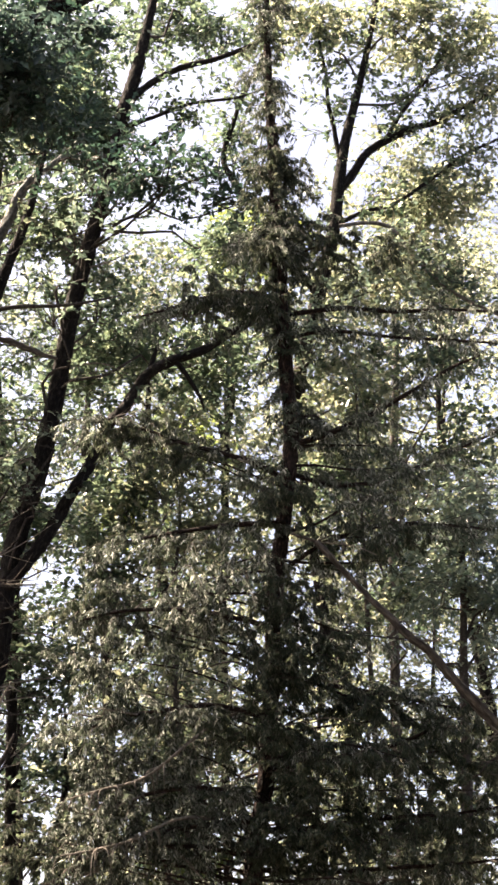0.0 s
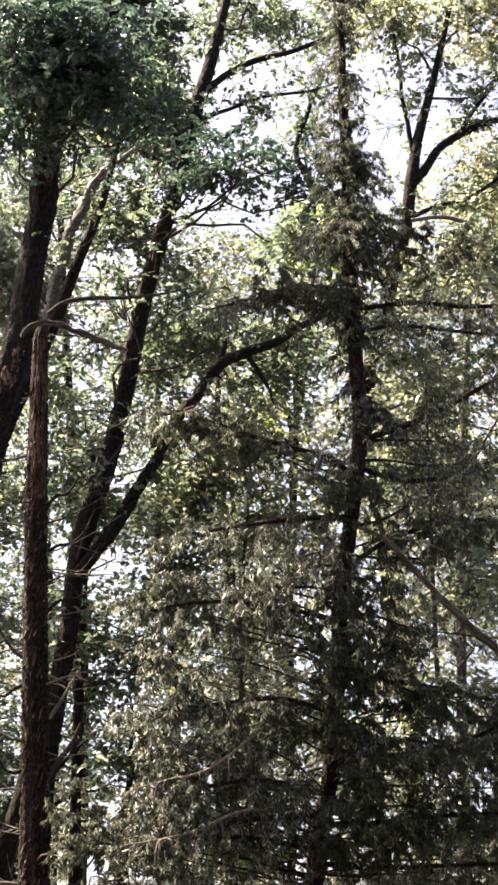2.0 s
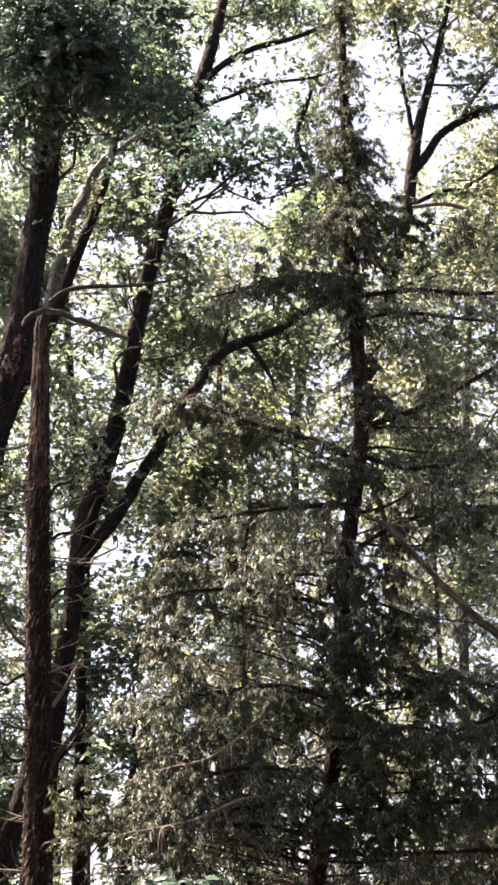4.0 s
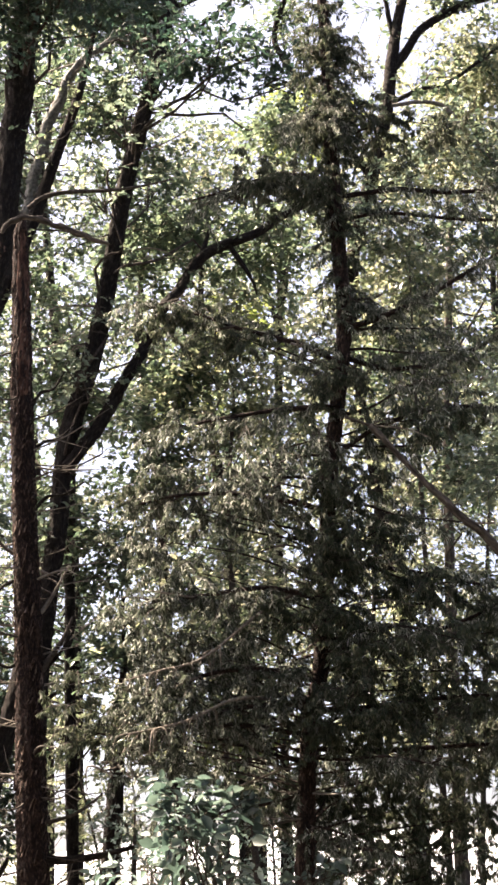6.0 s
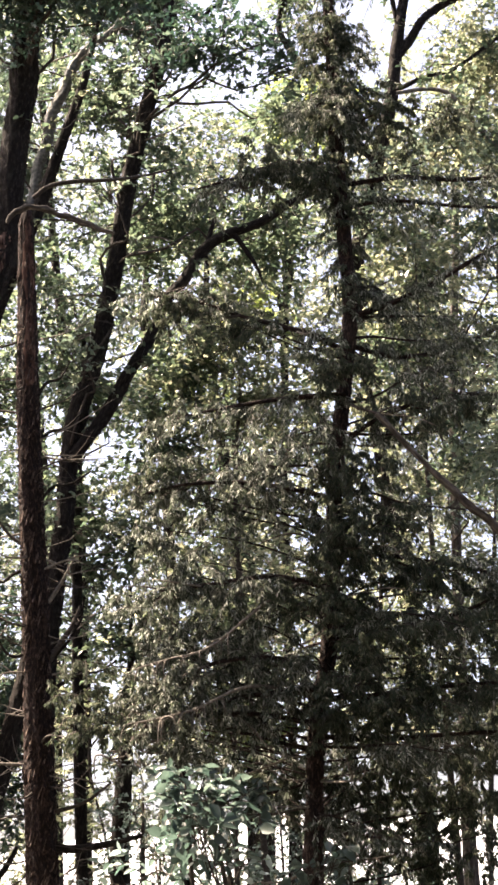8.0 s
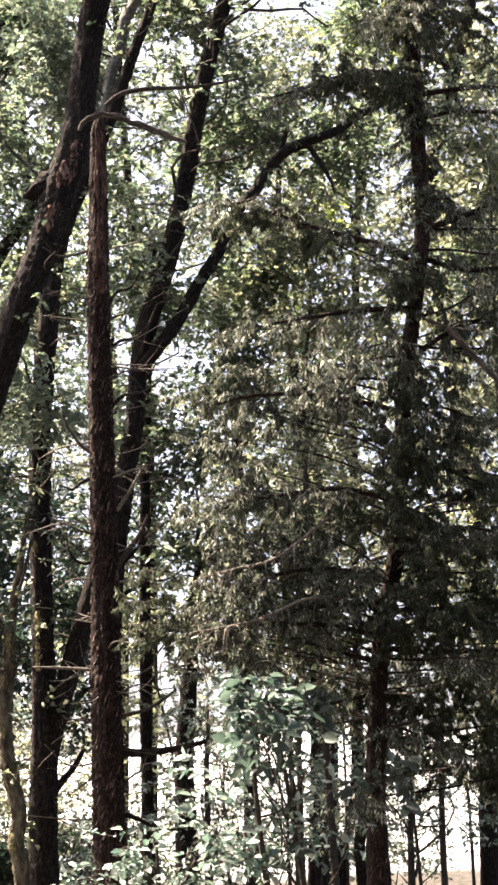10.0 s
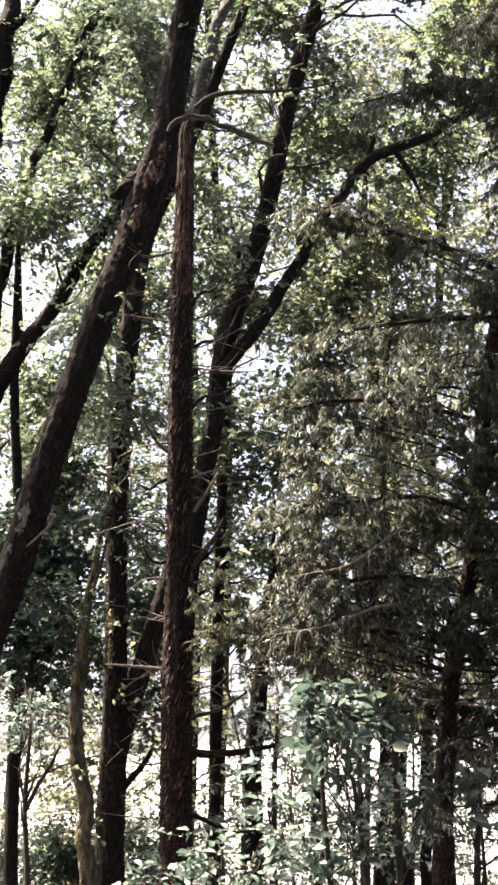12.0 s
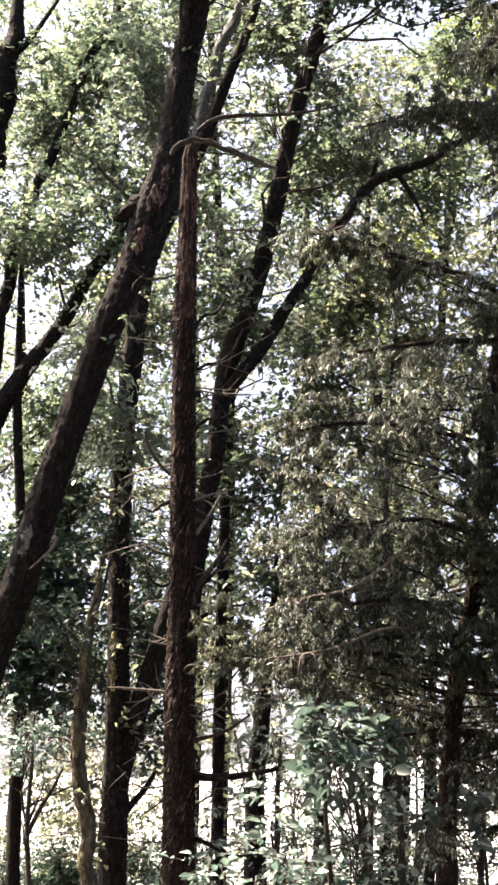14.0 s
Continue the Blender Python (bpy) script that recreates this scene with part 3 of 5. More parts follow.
def trunk_patch(t, pts, at, half_angle, half_length, mat, name, label):
    """An uneven thin crust on the trunk round the place `at`, on the side towards it."""
    q = spline(grounded(pts), 0.02)
    i0 = int(np.argmin(np.linalg.norm(q[:, :3] - np.array(at), axis=1)))
    side = np.array(at) - q[i0, :3]
    a0 = math.atan2(side[1], side[0])
    m, k = 13, 11
    f = np.linspace(-1, 1, m)
    g = np.linspace(-1, 1, k)
    idx = np.clip(i0 + np.round(f * half_length / 0.02).astype(int), 0, len(q) - 1)
    wide = np.sqrt(np.clip(1 - f ** 2, 0.02, 1)) * rng.uniform(0.6, 1.15, m)
    ang = a0 + g[None] * half_angle * wide[:, None]
    lift = 1.06 + 0.05 * rng.uniform(-1, 1, (m, k))
    lift[:, [0, -1]] = 0.97
    lift[[0, -1]] = 0.97
    r = q[idx, 3][:, None] * lift
    v = q[idx, :3][:, None] + np.stack([np.cos(ang) * r, np.sin(ang) * r, 0.01 * rng.normal(size=(m, k))], -1)
    i, j = np.meshgrid(np.arange(m - 1), np.arange(k - 1), indexing="ij")
    fl = np.stack([i * k + j, i * k + j + 1, (i + 1) * k + j + 1, (i + 1) * k + j], -1).reshape(-1, 4)
    mesh_object(name, v.reshape(-1, 3), fl.ravel(), np.full(len(fl), 4), mat, t, True, label)


def dead_twigs(t, pts, count, low, high, longest):
    """Bare, forking, bent twigs that stand out from a trunk."""
    q = spline(pts, 0.02)
    for k in range(count):
        b = q[rng.integers(len(q) // 4, len(q))] if low is None else q[np.argmin(np.abs(q[:, 2] - rng.uniform(low, high)))]
        a = rng.uniform(-1.0, 1.0) + math.pi * rng.integers(0, 2)
        ln = longest * rng.uniform(0.3, 1.0)
        d = np.array([math.cos(a), math.sin(a), rng.uniform(-0.3, 0.35)])
        p = Pile()
        r = rng.uniform(0.004, 0.009)
        a1 = b[:3] + d * ln * 0.5 + rng.normal(0, 0.05, 3)
        a2 = b[:3] + d * ln + rng.normal(0, 0.09, 3)
        p.add(*tube(spline([(*b[:3], r * 1.4), (*a1, r), (*a2, 0.002)], 0.05), 5))
        for j in range(rng.integers(1, 4)):
            f = rng.uniform(0.3, 0.9)
            st = b[:3] * (1 - f) ** 2 + 2 * f * (1 - f) * a1 + f * f * a2
            e = st + unit(d + rng.normal(0, 0.7, 3)) * ln * rng.uniform(0.2, 0.5)
            p.add(*tube(spline([(*st, r * 0.7), (*((st + e) / 2 + rng.normal(0, 0.02, 3)), r * 0.5), (*e, 0.0015)], 0.05), 4))
        p.make("twig", M_DEAD_TWIG if rng.uniform() < 0.5 else M_TWIG, t, True)


def oak_leaning():
    t = thing("oak_tree", foot((-3.00, 15.00, -0.04)), "leaning oak with dark furrowed bark and patches of lichen", "tree", "oaks")
    pts = [(-3.00, 15.00, -0.04, 0.229), (-2.82, 15.00, 1.37, 0.183), (-2.59, 15.00, 2.44, 0.168), (-2.34, 15.00, 3.25, 0.158), (-2.13, 15.00, 3.86, 0.153), (-1.90, 15.00, 4.70, 0.147), (-1.66, 15.00, 5.45, 0.142), (-1.40, 15.00, 6.21, 0.142), (-1.16, 15.00, 6.83, 0.145), (-1.00, 15.00, 7.37, 0.158), (-0.83, 15.00, 7.90, 0.147), (-0.75, 15.00, 8.47, 0.135), (-0.67, 15.00, 9.03, 0.130), (-0.59, 15.00, 9.45, 0.130)] + [(-0.56, 15.00, 9.96, 0.132), (-0.44, 15.00, 10.61, 0.122), (-0.20, 15.00, 11.25, 0.117), (0.18, 15.00, 11.70, 0.107), (0.72, 15.00, 12.05, 0.092), (1.40, 15.00, 12.56, 0.066), (2.30, 15.00, 13.38, 0.031)]
    stem("trunk", pts, M_OAK_BARK, t, 40, 0.025, 0.06)
    trunk_patch(t, pts, (-2.08, 14.85, 4.20), 0.45, 0.15, M_LICHEN, "lichen", "pale grey crust of lichen")
    trunk_patch(t, pts, (-2.20, 14.85, 3.93), 0.3, 0.06, M_LICHEN, "lichen", "pale grey crust of lichen")
    for p, a, h in (((-0.92, 14.84, 7.48), 0.75, 0.17), ((-1.06, 14.84, 7.05), 0.60, 0.15), ((-0.82, 14.84, 7.72), 0.45, 0.10)):
        trunk_patch(t, pts, p, a, h, M_RAW_WOOD, "bare_wood", "raw reddish wood where the bark is torn, sunlight in its colour")
    stem("limb", [(-2.03, 14.80, 3.92, 0.008), (-1.93, 14.80, 4.01, 0.010), (-1.83, 14.80, 4.11, 0.015), (-1.79, 14.80, 4.19, 0.020), (-1.82, 14.80, 4.22, 0.015)], M_DEAD_TWIG, t, 8, 0.02, 0.1, label="broken pale dead twig, sunlight put into its colour")
    stem("limb", [(-0.97, 15.00, 7.42, 0.102), (-1.10, 15.00, 7.46, 0.088), (-1.21, 15.00, 7.40, 0.066), (-1.29, 15.00, 7.34, 0.040), (-1.35, 15.00, 7.33, 0.015)], M_OAK_BARK, t, 16, 0.03, 0.24, label="broken stub of a branch")
    # inner crown in the leaf colour darkened for shade
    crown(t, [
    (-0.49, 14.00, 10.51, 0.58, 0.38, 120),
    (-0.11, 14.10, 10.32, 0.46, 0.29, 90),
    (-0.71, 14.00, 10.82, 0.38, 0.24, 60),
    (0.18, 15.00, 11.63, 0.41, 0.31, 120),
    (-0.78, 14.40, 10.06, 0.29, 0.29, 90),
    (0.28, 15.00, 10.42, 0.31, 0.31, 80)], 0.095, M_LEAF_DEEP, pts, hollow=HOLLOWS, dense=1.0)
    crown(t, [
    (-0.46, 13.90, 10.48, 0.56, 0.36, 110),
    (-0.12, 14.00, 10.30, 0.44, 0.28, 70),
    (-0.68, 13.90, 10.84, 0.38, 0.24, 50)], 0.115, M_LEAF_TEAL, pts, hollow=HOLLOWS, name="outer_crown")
    twiggy(t, [pts[4:]], 26, 0.3, 0.08, M_LEAF)
    # leaf lobes added out of view on the sun's path, to shade the trunks
    crown(t, [
    (-4.60, 17.20, 11.60, 1.00, 0.60, 70),
    (-5.80, 17.50, 11.40, 1.00, 0.60, 80),
    (-6.70, 17.80, 11.80, 1.00, 0.60, 70),
    (-7.40, 18.30, 13.20, 1.10, 0.70, 80),
    (-3.60, 16.40, 13.60, 1.10, 0.70, 80),
    (-2.20, 15.60, 13.80, 1.10, 0.70, 80),
    (-0.80, 16.20, 14.40, 1.10, 0.70, 80),
    (-4.40, 18.20, 15.20, 1.20, 0.80, 80)], 0.16, M_LEAF, pts[15:], per=8, reach=0.4, depth=0.4, name="unseen_shade_canopy", outline=LANCE, share=0.2)


def oak_upright():
    t = thing("oak_tree", foot((-1.32, 16.00, -0.05)), "upright forked oak with dark grey bark", "tree", "oaks")
    pts = [(-1.32, 16.00, -0.05, 0.190), (-1.34, 16.00, 1.01, 0.136), (-1.33, 16.00, 1.61, 0.130), (-1.31, 16.00, 2.39, 0.119), (-1.31, 16.00, 3.19, 0.103), (-1.32, 16.00, 4.01, 0.100), (-1.32, 16.00, 5.13, 0.098), (-1.22, 16.00, 6.29, 0.092), (-1.09, 16.00, 7.18, 0.087), (-0.81, 16.00, 7.90, 0.081), (-0.53, 16.00, 8.55, 0.068), (-0.27, 16.00, 9.27, 0.054), (-0.05, 16.00, 9.85, 0.045), (0.10, 16.00, 10.40, 0.030), (0.30, 16.00, 11.20, 0.012)]
    stem("trunk", pts, M_OAK_BARK, t, 32, 0.03, 0.075)
    for p, a, h in (((-1.41, 15.80, 3.07), 0.4, 0.14), ((-1.40, 15.80, 3.39), 0.5, 0.12), ((-1.42, 15.80, 4.09), 0.3, 0.10)):
        trunk_patch(t, pts, p, a, h, M_MOSS_LIT, "moss", "yellow-green crust of moss, sunlight put into its colour")
    stem("limb", [(-1.31, 16.00, 1.77, 0.060), (-1.25, 16.00, 2.23, 0.092), (-1.16, 16.00, 2.60, 0.100), (-1.03, 16.00, 3.03, 0.098), (-0.90, 16.00, 3.46, 0.092), (-0.77, 16.00, 4.01, 0.076), (-0.67, 16.00, 4.85, 0.060)], M_OAK_BARK, t, 18, 0.04, 0.06)
    stem("limb", [(-1.25, 16.00, 1.77, 0.038), (-1.15, 16.00, 1.90, 0.033), (-1.04, 16.00, 2.02, 0.027), (-0.95, 16.00, 2.18, 0.019)], M_OAK_BARK, t, 10, 0.04, 0.06)
    pale = [(-0.68, 16.15, 8.30, 0.050), (-0.63, 16.15, 8.64, 0.058), (-0.53, 16.15, 8.99, 0.059), (-0.40, 16.15, 9.52, 0.058), (-0.26, 16.15, 9.89, 0.054), (-0.11, 16.15, 10.23, 0.046), (0.08, 16.15, 10.49, 0.036), (0.33, 16.15, 10.66, 0.025), (0.62, 16.15, 11.00, 0.012)]
    stem("limb", pale, M_LICHEN, t, 16, 0.03, 0.16, 0.25, "pale lichen-grey curving limb")
    dead_twigs(t, pale, 44, 8.4, 10.7, 0.7)
    dead_twigs(t, pts, 36, 1.3, 7.0, 0.7)
    twiggy(t, [pts[1:]], 44, 0.35, 0.075, M_LEAF_PALE, 4)
    crown(t, [
    (-1.17, 15.50, 5.46, 0.32, 0.32, 70),
    (-1.59, 15.50, 6.14, 0.26, 0.21, 40),
    (-1.19, 17.00, 9.48, 0.52, 0.69, 260)], 0.10, M_LEAF_BLUE, pts, hollow=HOLLOWS, dense=1.2)


def mossy_tree():
    t = thing("young_oak", foot((-1.45, 15.40, -0.04)), "thin crooked young oak with a mossy bark, paled to look sunlit", "tree")
    pts = [(-1.45, 15.40, -0.04, 0.094), (-1.48, 15.40, 1.03, 0.073), (-1.53, 15.40, 1.36, 0.068), (-1.50, 15.40, 1.61, 0.068), (-1.57, 15.40, 1.96, 0.065), (-1.62, 15.40, 2.31, 0.063), (-1.61, 15.40, 2.67, 0.063), (-1.58, 15.40, 2.98, 0.057), (-1.56, 15.40, 3.29, 0.050), (-1.51, 15.40, 3.60, 0.039), (-1.45, 15.40, 3.92, 0.026), (-1.38, 15.40, 4.46, 0.016)]
    stem("trunk", pts, M_MOSSY_LIT, t, 22, 0.02, 0.15)
    for p, a, h in (((-1.58, 15.30, 1.31), 0.5, 0.16), ((-1.63, 15.30, 2.36), 0.35, 0.10), ((-1.61, 15.30, 2.79), 0.4, 0.09), ((-1.57, 15.30, 3.17), 0.5, 0.12)):
        trunk_patch(t, pts, p, a, h, M_MOSS_LIT, "moss", "yellow-green crust of moss, sunlight put into its colour")
    stem("limb", [(-1.56, 15.40, 3.26, 0.021), (-1.68, 15.40, 3.39, 0.018), (-1.78, 15.40, 3.47, 0.013), (-1.89, 15.40, 3.45, 0.008)], M_TWIG, t, 7, 0.04, 0.05)
    dead_twigs(t, pts, 16, 1.3, 3.6, 0.5)
    twiggy(t, [pts], 14, 0.25, 0.07, M_LEAF_PALE, 4)
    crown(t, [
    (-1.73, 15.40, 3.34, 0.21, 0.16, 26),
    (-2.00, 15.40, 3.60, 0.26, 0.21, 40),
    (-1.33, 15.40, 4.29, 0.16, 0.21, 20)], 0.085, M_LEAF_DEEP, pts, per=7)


def oak_right():
    t = thing("oak_tree", foot((-0.57, 17.00, -0.16)), "tall oak with lichen-grey bark and long arching limbs", "tree", "oaks")
    pts = [(-0.77, 17.00, -0.16, 0.133), (-0.75, 17.00, 1.89, 0.115), (-0.69, 17.00, 3.70, 0.105), (-0.53, 17.00, 4.87, 0.100), (-0.41, 17.00, 5.51, 0.097), (-0.36, 17.00, 5.99, 0.097), (-0.27, 17.00, 6.49, 0.104), (-0.16, 17.00, 6.86, 0.106), (0.01, 17.00, 7.37, 0.102), (0.16, 17.00, 7.94, 0.096), (0.26, 17.00, 8.39, 0.092), (0.35, 17.00, 8.85, 0.088), (0.46, 17.00, 9.38, 0.087), (0.63, 17.00, 9.97, 0.083), (0.88, 17.00, 10.84, 0.083), (1.07, 17.00, 11.65, 0.080), (1.26, 17.00, 12.26, 0.072), (1.40, 17.00, 12.80, 0.060), (1.58, 17.00, 13.50, 0.036)]
    stem("trunk", pts, M_OAK_BARK, t, 32, 0.03, 0.08)
    stem("limb", [(-0.32, 16.90, 6.12, 0.070), (-0.13, 16.90, 6.34, 0.068), (0.08, 16.90, 6.61, 0.068), (0.32, 16.90, 7.01, 0.066), (0.47, 16.90, 7.27, 0.064), (0.64, 16.90, 7.55, 0.062), (0.78, 16.90, 7.81, 0.060), (0.95, 16.90, 8.04, 0.060), (1.18, 16.90, 8.38, 0.060), (1.49, 16.90, 8.56, 0.056), (1.86, 16.90, 8.71, 0.048), (2.17, 16.90, 8.90, 0.040), (2.54, 16.90, 9.07, 0.028), (2.84, 16.90, 9.20, 0.015)], M_OAK_BARK, t, 14, 0.04, 0.10, 0.22)
    stem("limb", [(1.49, 16.90, 8.57, 0.028), (1.57, 16.90, 8.54, 0.030), (1.68, 16.90, 8.35, 0.026), (1.78, 16.90, 8.14, 0.016), (1.82, 16.90, 7.98, 0.006)], M_OAK_BARK, t, 10, 0.04, 0.10, 0.30)
    stem("limb", [(1.22, 17.00, 8.35, 0.035), (1.28, 17.00, 8.56, 0.029), (1.35, 17.00, 8.79, 0.020)], M_OAK_BARK, t, 10, 0.04, 0.10, 0.30)
    stem("limb", [(1.05, 17.00, 11.64, 0.046), (1.29, 17.00, 12.01, 0.043), (1.59, 17.00, 12.24, 0.037), (1.94, 17.00, 12.40, 0.035), (2.49, 17.00, 12.58, 0.026), (2.98, 17.00, 12.83, 0.017)], M_OAK_BARK, t, 10, 0.04, 0.10, 0.30)
    stem("limb", [(1.13, 17.00, 11.56, 0.026), (1.44, 17.00, 11.69, 0.023), (1.84, 17.00, 11.85, 0.020), (2.31, 17.00, 11.93, 0.017), (2.72, 17.00, 12.05, 0.009)], M_OAK_BARK, t, 8, 0.04, 0.10, 0.4)
    stem("limb", [(1.36, 17.00, 11.26, 0.020), (1.69, 17.00, 11.56, 0.017), (1.97, 17.00, 11.79, 0.012)], M_OAK_BARK, t, 8, 0.04, 0.10, 0.4)
    twiggy(t, [[(1.05, 17.00, 11.64, 0.046), (1.59, 17.00, 12.24, 0.037), (2.49, 17.00, 12.58, 0.026), (2.98, 17.00, 12.83, 0.017)], [(1.13, 17.00, 11.56, 0.026), (1.84, 17.00, 11.85, 0.020), (2.72, 17.00, 12.05, 0.009)], [(1.36, 17.00, 11.26, 0.020), (1.97, 17.00, 11.79, 0.012)], [(0.08, 16.90, 6.61, 0.068), (0.64, 16.90, 7.55, 0.062), (1.18, 16.90, 8.38, 0.060), (1.86, 16.90, 8.71, 0.048), (2.54, 16.90, 9.07, 0.028)]], 14, 0.35, 0.085, M_LEAF, 3)
    twiggy(t, [pts[2:]], 40, 0.3, 0.08, M_LEAF_BLUE, 4)
    dead_twigs(t, pts, 44, 4.0, 11.0, 0.9)
    crown(t, [
    (-0.10, 16.50, 7.00, 0.34, 0.26, 26),
    (0.10, 16.50, 7.75, 0.30, 0.24, 22),
    (0.22, 16.40, 8.90, 0.42, 0.30, 22),
    (0.55, 16.40, 9.70, 0.40, 0.34, 16),
    (0.70, 16.40, 10.50, 0.36, 0.30, 16)], 0.09, M_LEAF_BLUE, pts, per=7, reach=0.34, name="low_spray")
    # dark leafy branch, its shade put into the leaf colour
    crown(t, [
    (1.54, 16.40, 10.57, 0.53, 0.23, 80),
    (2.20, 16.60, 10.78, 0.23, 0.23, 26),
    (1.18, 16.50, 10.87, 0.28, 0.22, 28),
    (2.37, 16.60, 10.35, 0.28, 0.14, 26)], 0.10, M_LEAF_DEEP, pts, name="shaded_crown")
    crown(t, [
    (0.68, 17.70, 12.51, 0.46, 0.52, 300),
    (0.17, 17.70, 10.79, 0.52, 0.46, 220),
    (0.59, 17.50, 11.74, 0.42, 0.36, 160),
    (-0.07, 18.00, 12.34, 0.37, 0.49, 160),
    (0.80, 17.70, 9.60, 0.62, 0.52, 150),
    (1.89, 18.00, 8.95, 0.55, 0.49, 220),
    (2.46, 18.00, 10.56, 0.43, 0.24, 160),
    (2.15, 18.00, 13.57, 0.73, 0.37, 200)], 0.10, M_LEAF, pts, hollow=HOLLOWS, dense=1.2)


def slim_tree(pts, lobes, bark_mat=M_OAK_BARK):
    t = thing("slim_oak", foot(pts[0]), "slim straight forest tree with sparse backlit leaves", "tree", "slim trees")
    stem("trunk", pts, bark_mat, t, 14, 0.06, 0.05)
    crown(t, lobes, 0.10, M_LEAF, pts, hollow=HOLLOWS, dense=1.3, outline=LANCE)


def slender_trees():
    slim_tree([(-0.43, 19.00, -0.01, 0.109), (-0.43, 19.00, 1.61, 0.071), (-0.41, 19.00, 2.86, 0.071), (-0.38, 19.00, 4.46, 0.061), (-0.32, 19.00, 5.79, 0.052), (-0.26, 19.00, 6.82, 0.039), (-0.14, 19.00, 8.22, 0.026)],
              [
    (-0.07, 19.00, 7.44, 0.32, 0.39, 90),
    (-0.28, 19.50, 5.22, 0.26, 0.40, 60),
    (-0.51, 19.00, 8.22, 0.32, 0.52, 110),
    (-0.40, 19.00, 6.06, 0.29, 0.39, 70),
    (-0.62, 19.00, 9.09, 0.26, 0.39, 60)])
    slim_tree([(-0.01, 19.00, -0.01, 0.129), (-0.01, 19.00, 1.92, 0.109), (0.07, 19.00, 2.86, 0.097), (0.16, 19.00, 3.68, 0.058), (0.23, 19.00, 4.46, 0.026), (0.26, 19.00, 5.12, 0.013)],
              [
    (0.25, 19.00, 4.33, 0.39, 0.52, 120),
    (0.19, 19.00, 5.66, 0.32, 0.39, 90)])
    slim_tree([(-2.48, 18.00, -0.04, 0.122), (-2.54, 18.00, 0.93, 0.079), (-2.54, 18.00, 2.49, 0.073), (-2.52, 18.00, 4.00, 0.061), (-2.65, 18.00, 6.22, 0.049), (-2.65, 18.00, 8.21, 0.024)],
              [
    (-2.53, 18.00, 4.25, 0.37, 0.43, 140),
    (-2.23, 18.50, 4.64, 0.38, 0.50, 140),
    (-2.18, 18.50, 5.36, 0.31, 0.38, 100)])
    slim_tree([(1.63, 19.00, -0.13, 0.100), (1.67, 19.00, 0.70, 0.085), (1.70, 19.00, 1.00, 0.060), (1.80, 19.00, 1.37, 0.032), (1.88, 19.00, 1.92, 0.023), (1.92, 19.00, 2.86, 0.016), (1.89, 19.00, 3.68, 0.010)],
              [
    (1.60, 19.00, 3.81, 0.39, 0.39, 80)])
    slim_tree([(1.39, 20.00, -0.09, 0.055), (1.44, 20.00, 0.86, 0.046), (1.51, 20.00, 1.94, 0.038), (1.56, 20.00, 3.26, 0.028), (1.55, 20.00, 4.61, 0.017)],
              [
    (1.34, 20.00, 3.39, 0.34, 0.34, 80)])
    slim_tree([(0.73, 19.60, -0.06, 0.080), (0.76, 19.60, 5.93, 0.060), (0.64, 19.60, 7.63, 0.063), (0.61, 19.60, 8.58, 0.053), (0.70, 19.60, 9.55, 0.027), (0.85, 19.60, 10.69, 0.010)],
              [
    (0.75, 18.00, 6.61, 0.37, 0.43, 120),
    (0.66, 18.50, 9.10, 0.44, 0.38, 120),
    (1.04, 18.50, 7.56, 0.38, 0.38, 110)])
    # living tree; the paler wood colour stands for light on its trunk
    slim_tree([(4.22, 20.50, 2.14, 0.090), (4.43, 20.50, 5.68, 0.066), (4.62, 20.50, 7.92, 0.056), (4.86, 20.50, 10.00, 0.042), (5.01, 20.50, 11.17, 0.017), (5.11, 20.50, 11.86, 0.010)],
              [
    (4.89, 18.00, 9.11, 0.49, 0.37, 80),
    (3.94, 18.50, 9.04, 0.38, 0.38, 80),
    (5.05, 18.50, 8.28, 0.44, 0.44, 90),
    (3.82, 18.50, 7.66, 0.38, 0.38, 90),
    (4.09, 18.50, 6.27, 0.56, 0.38, 100)], M_DEAD)
    slim_tree([(-1.64, 20.00, -0.09, 0.102), (-1.64, 20.00, 2.59, 0.088), (-1.63, 20.00, 5.31, 0.075), (-1.45, 20.00, 7.46, 0.061), (-1.28, 20.00, 8.95, 0.041), (-1.19, 20.00, 10.48, 0.017)],
              [
    (-1.21, 20.00, 7.75, 0.47, 0.47, 120),
    (-1.30, 20.00, 9.48, 0.41, 0.54, 120),
    (-2.11, 20.00, 10.09, 0.41, 0.41, 100)])


def bushy_tree(pts, lobes):
    t = thing("young_oak", foot(pts[0]), "bushy young tree behind a cedar, sunlight put into its olive leaf colour", "tree", "understorey trees")
    stem("trunk", pts, M_TWIG, t, 9, 0.06, 0.05)
    crown(t, lobes, 0.10, M_LEAF_PALE, pts, per=8, reach=0.4, outline=LOBED, share=0.3, hollow=HOLLOWS, dense=0.5)


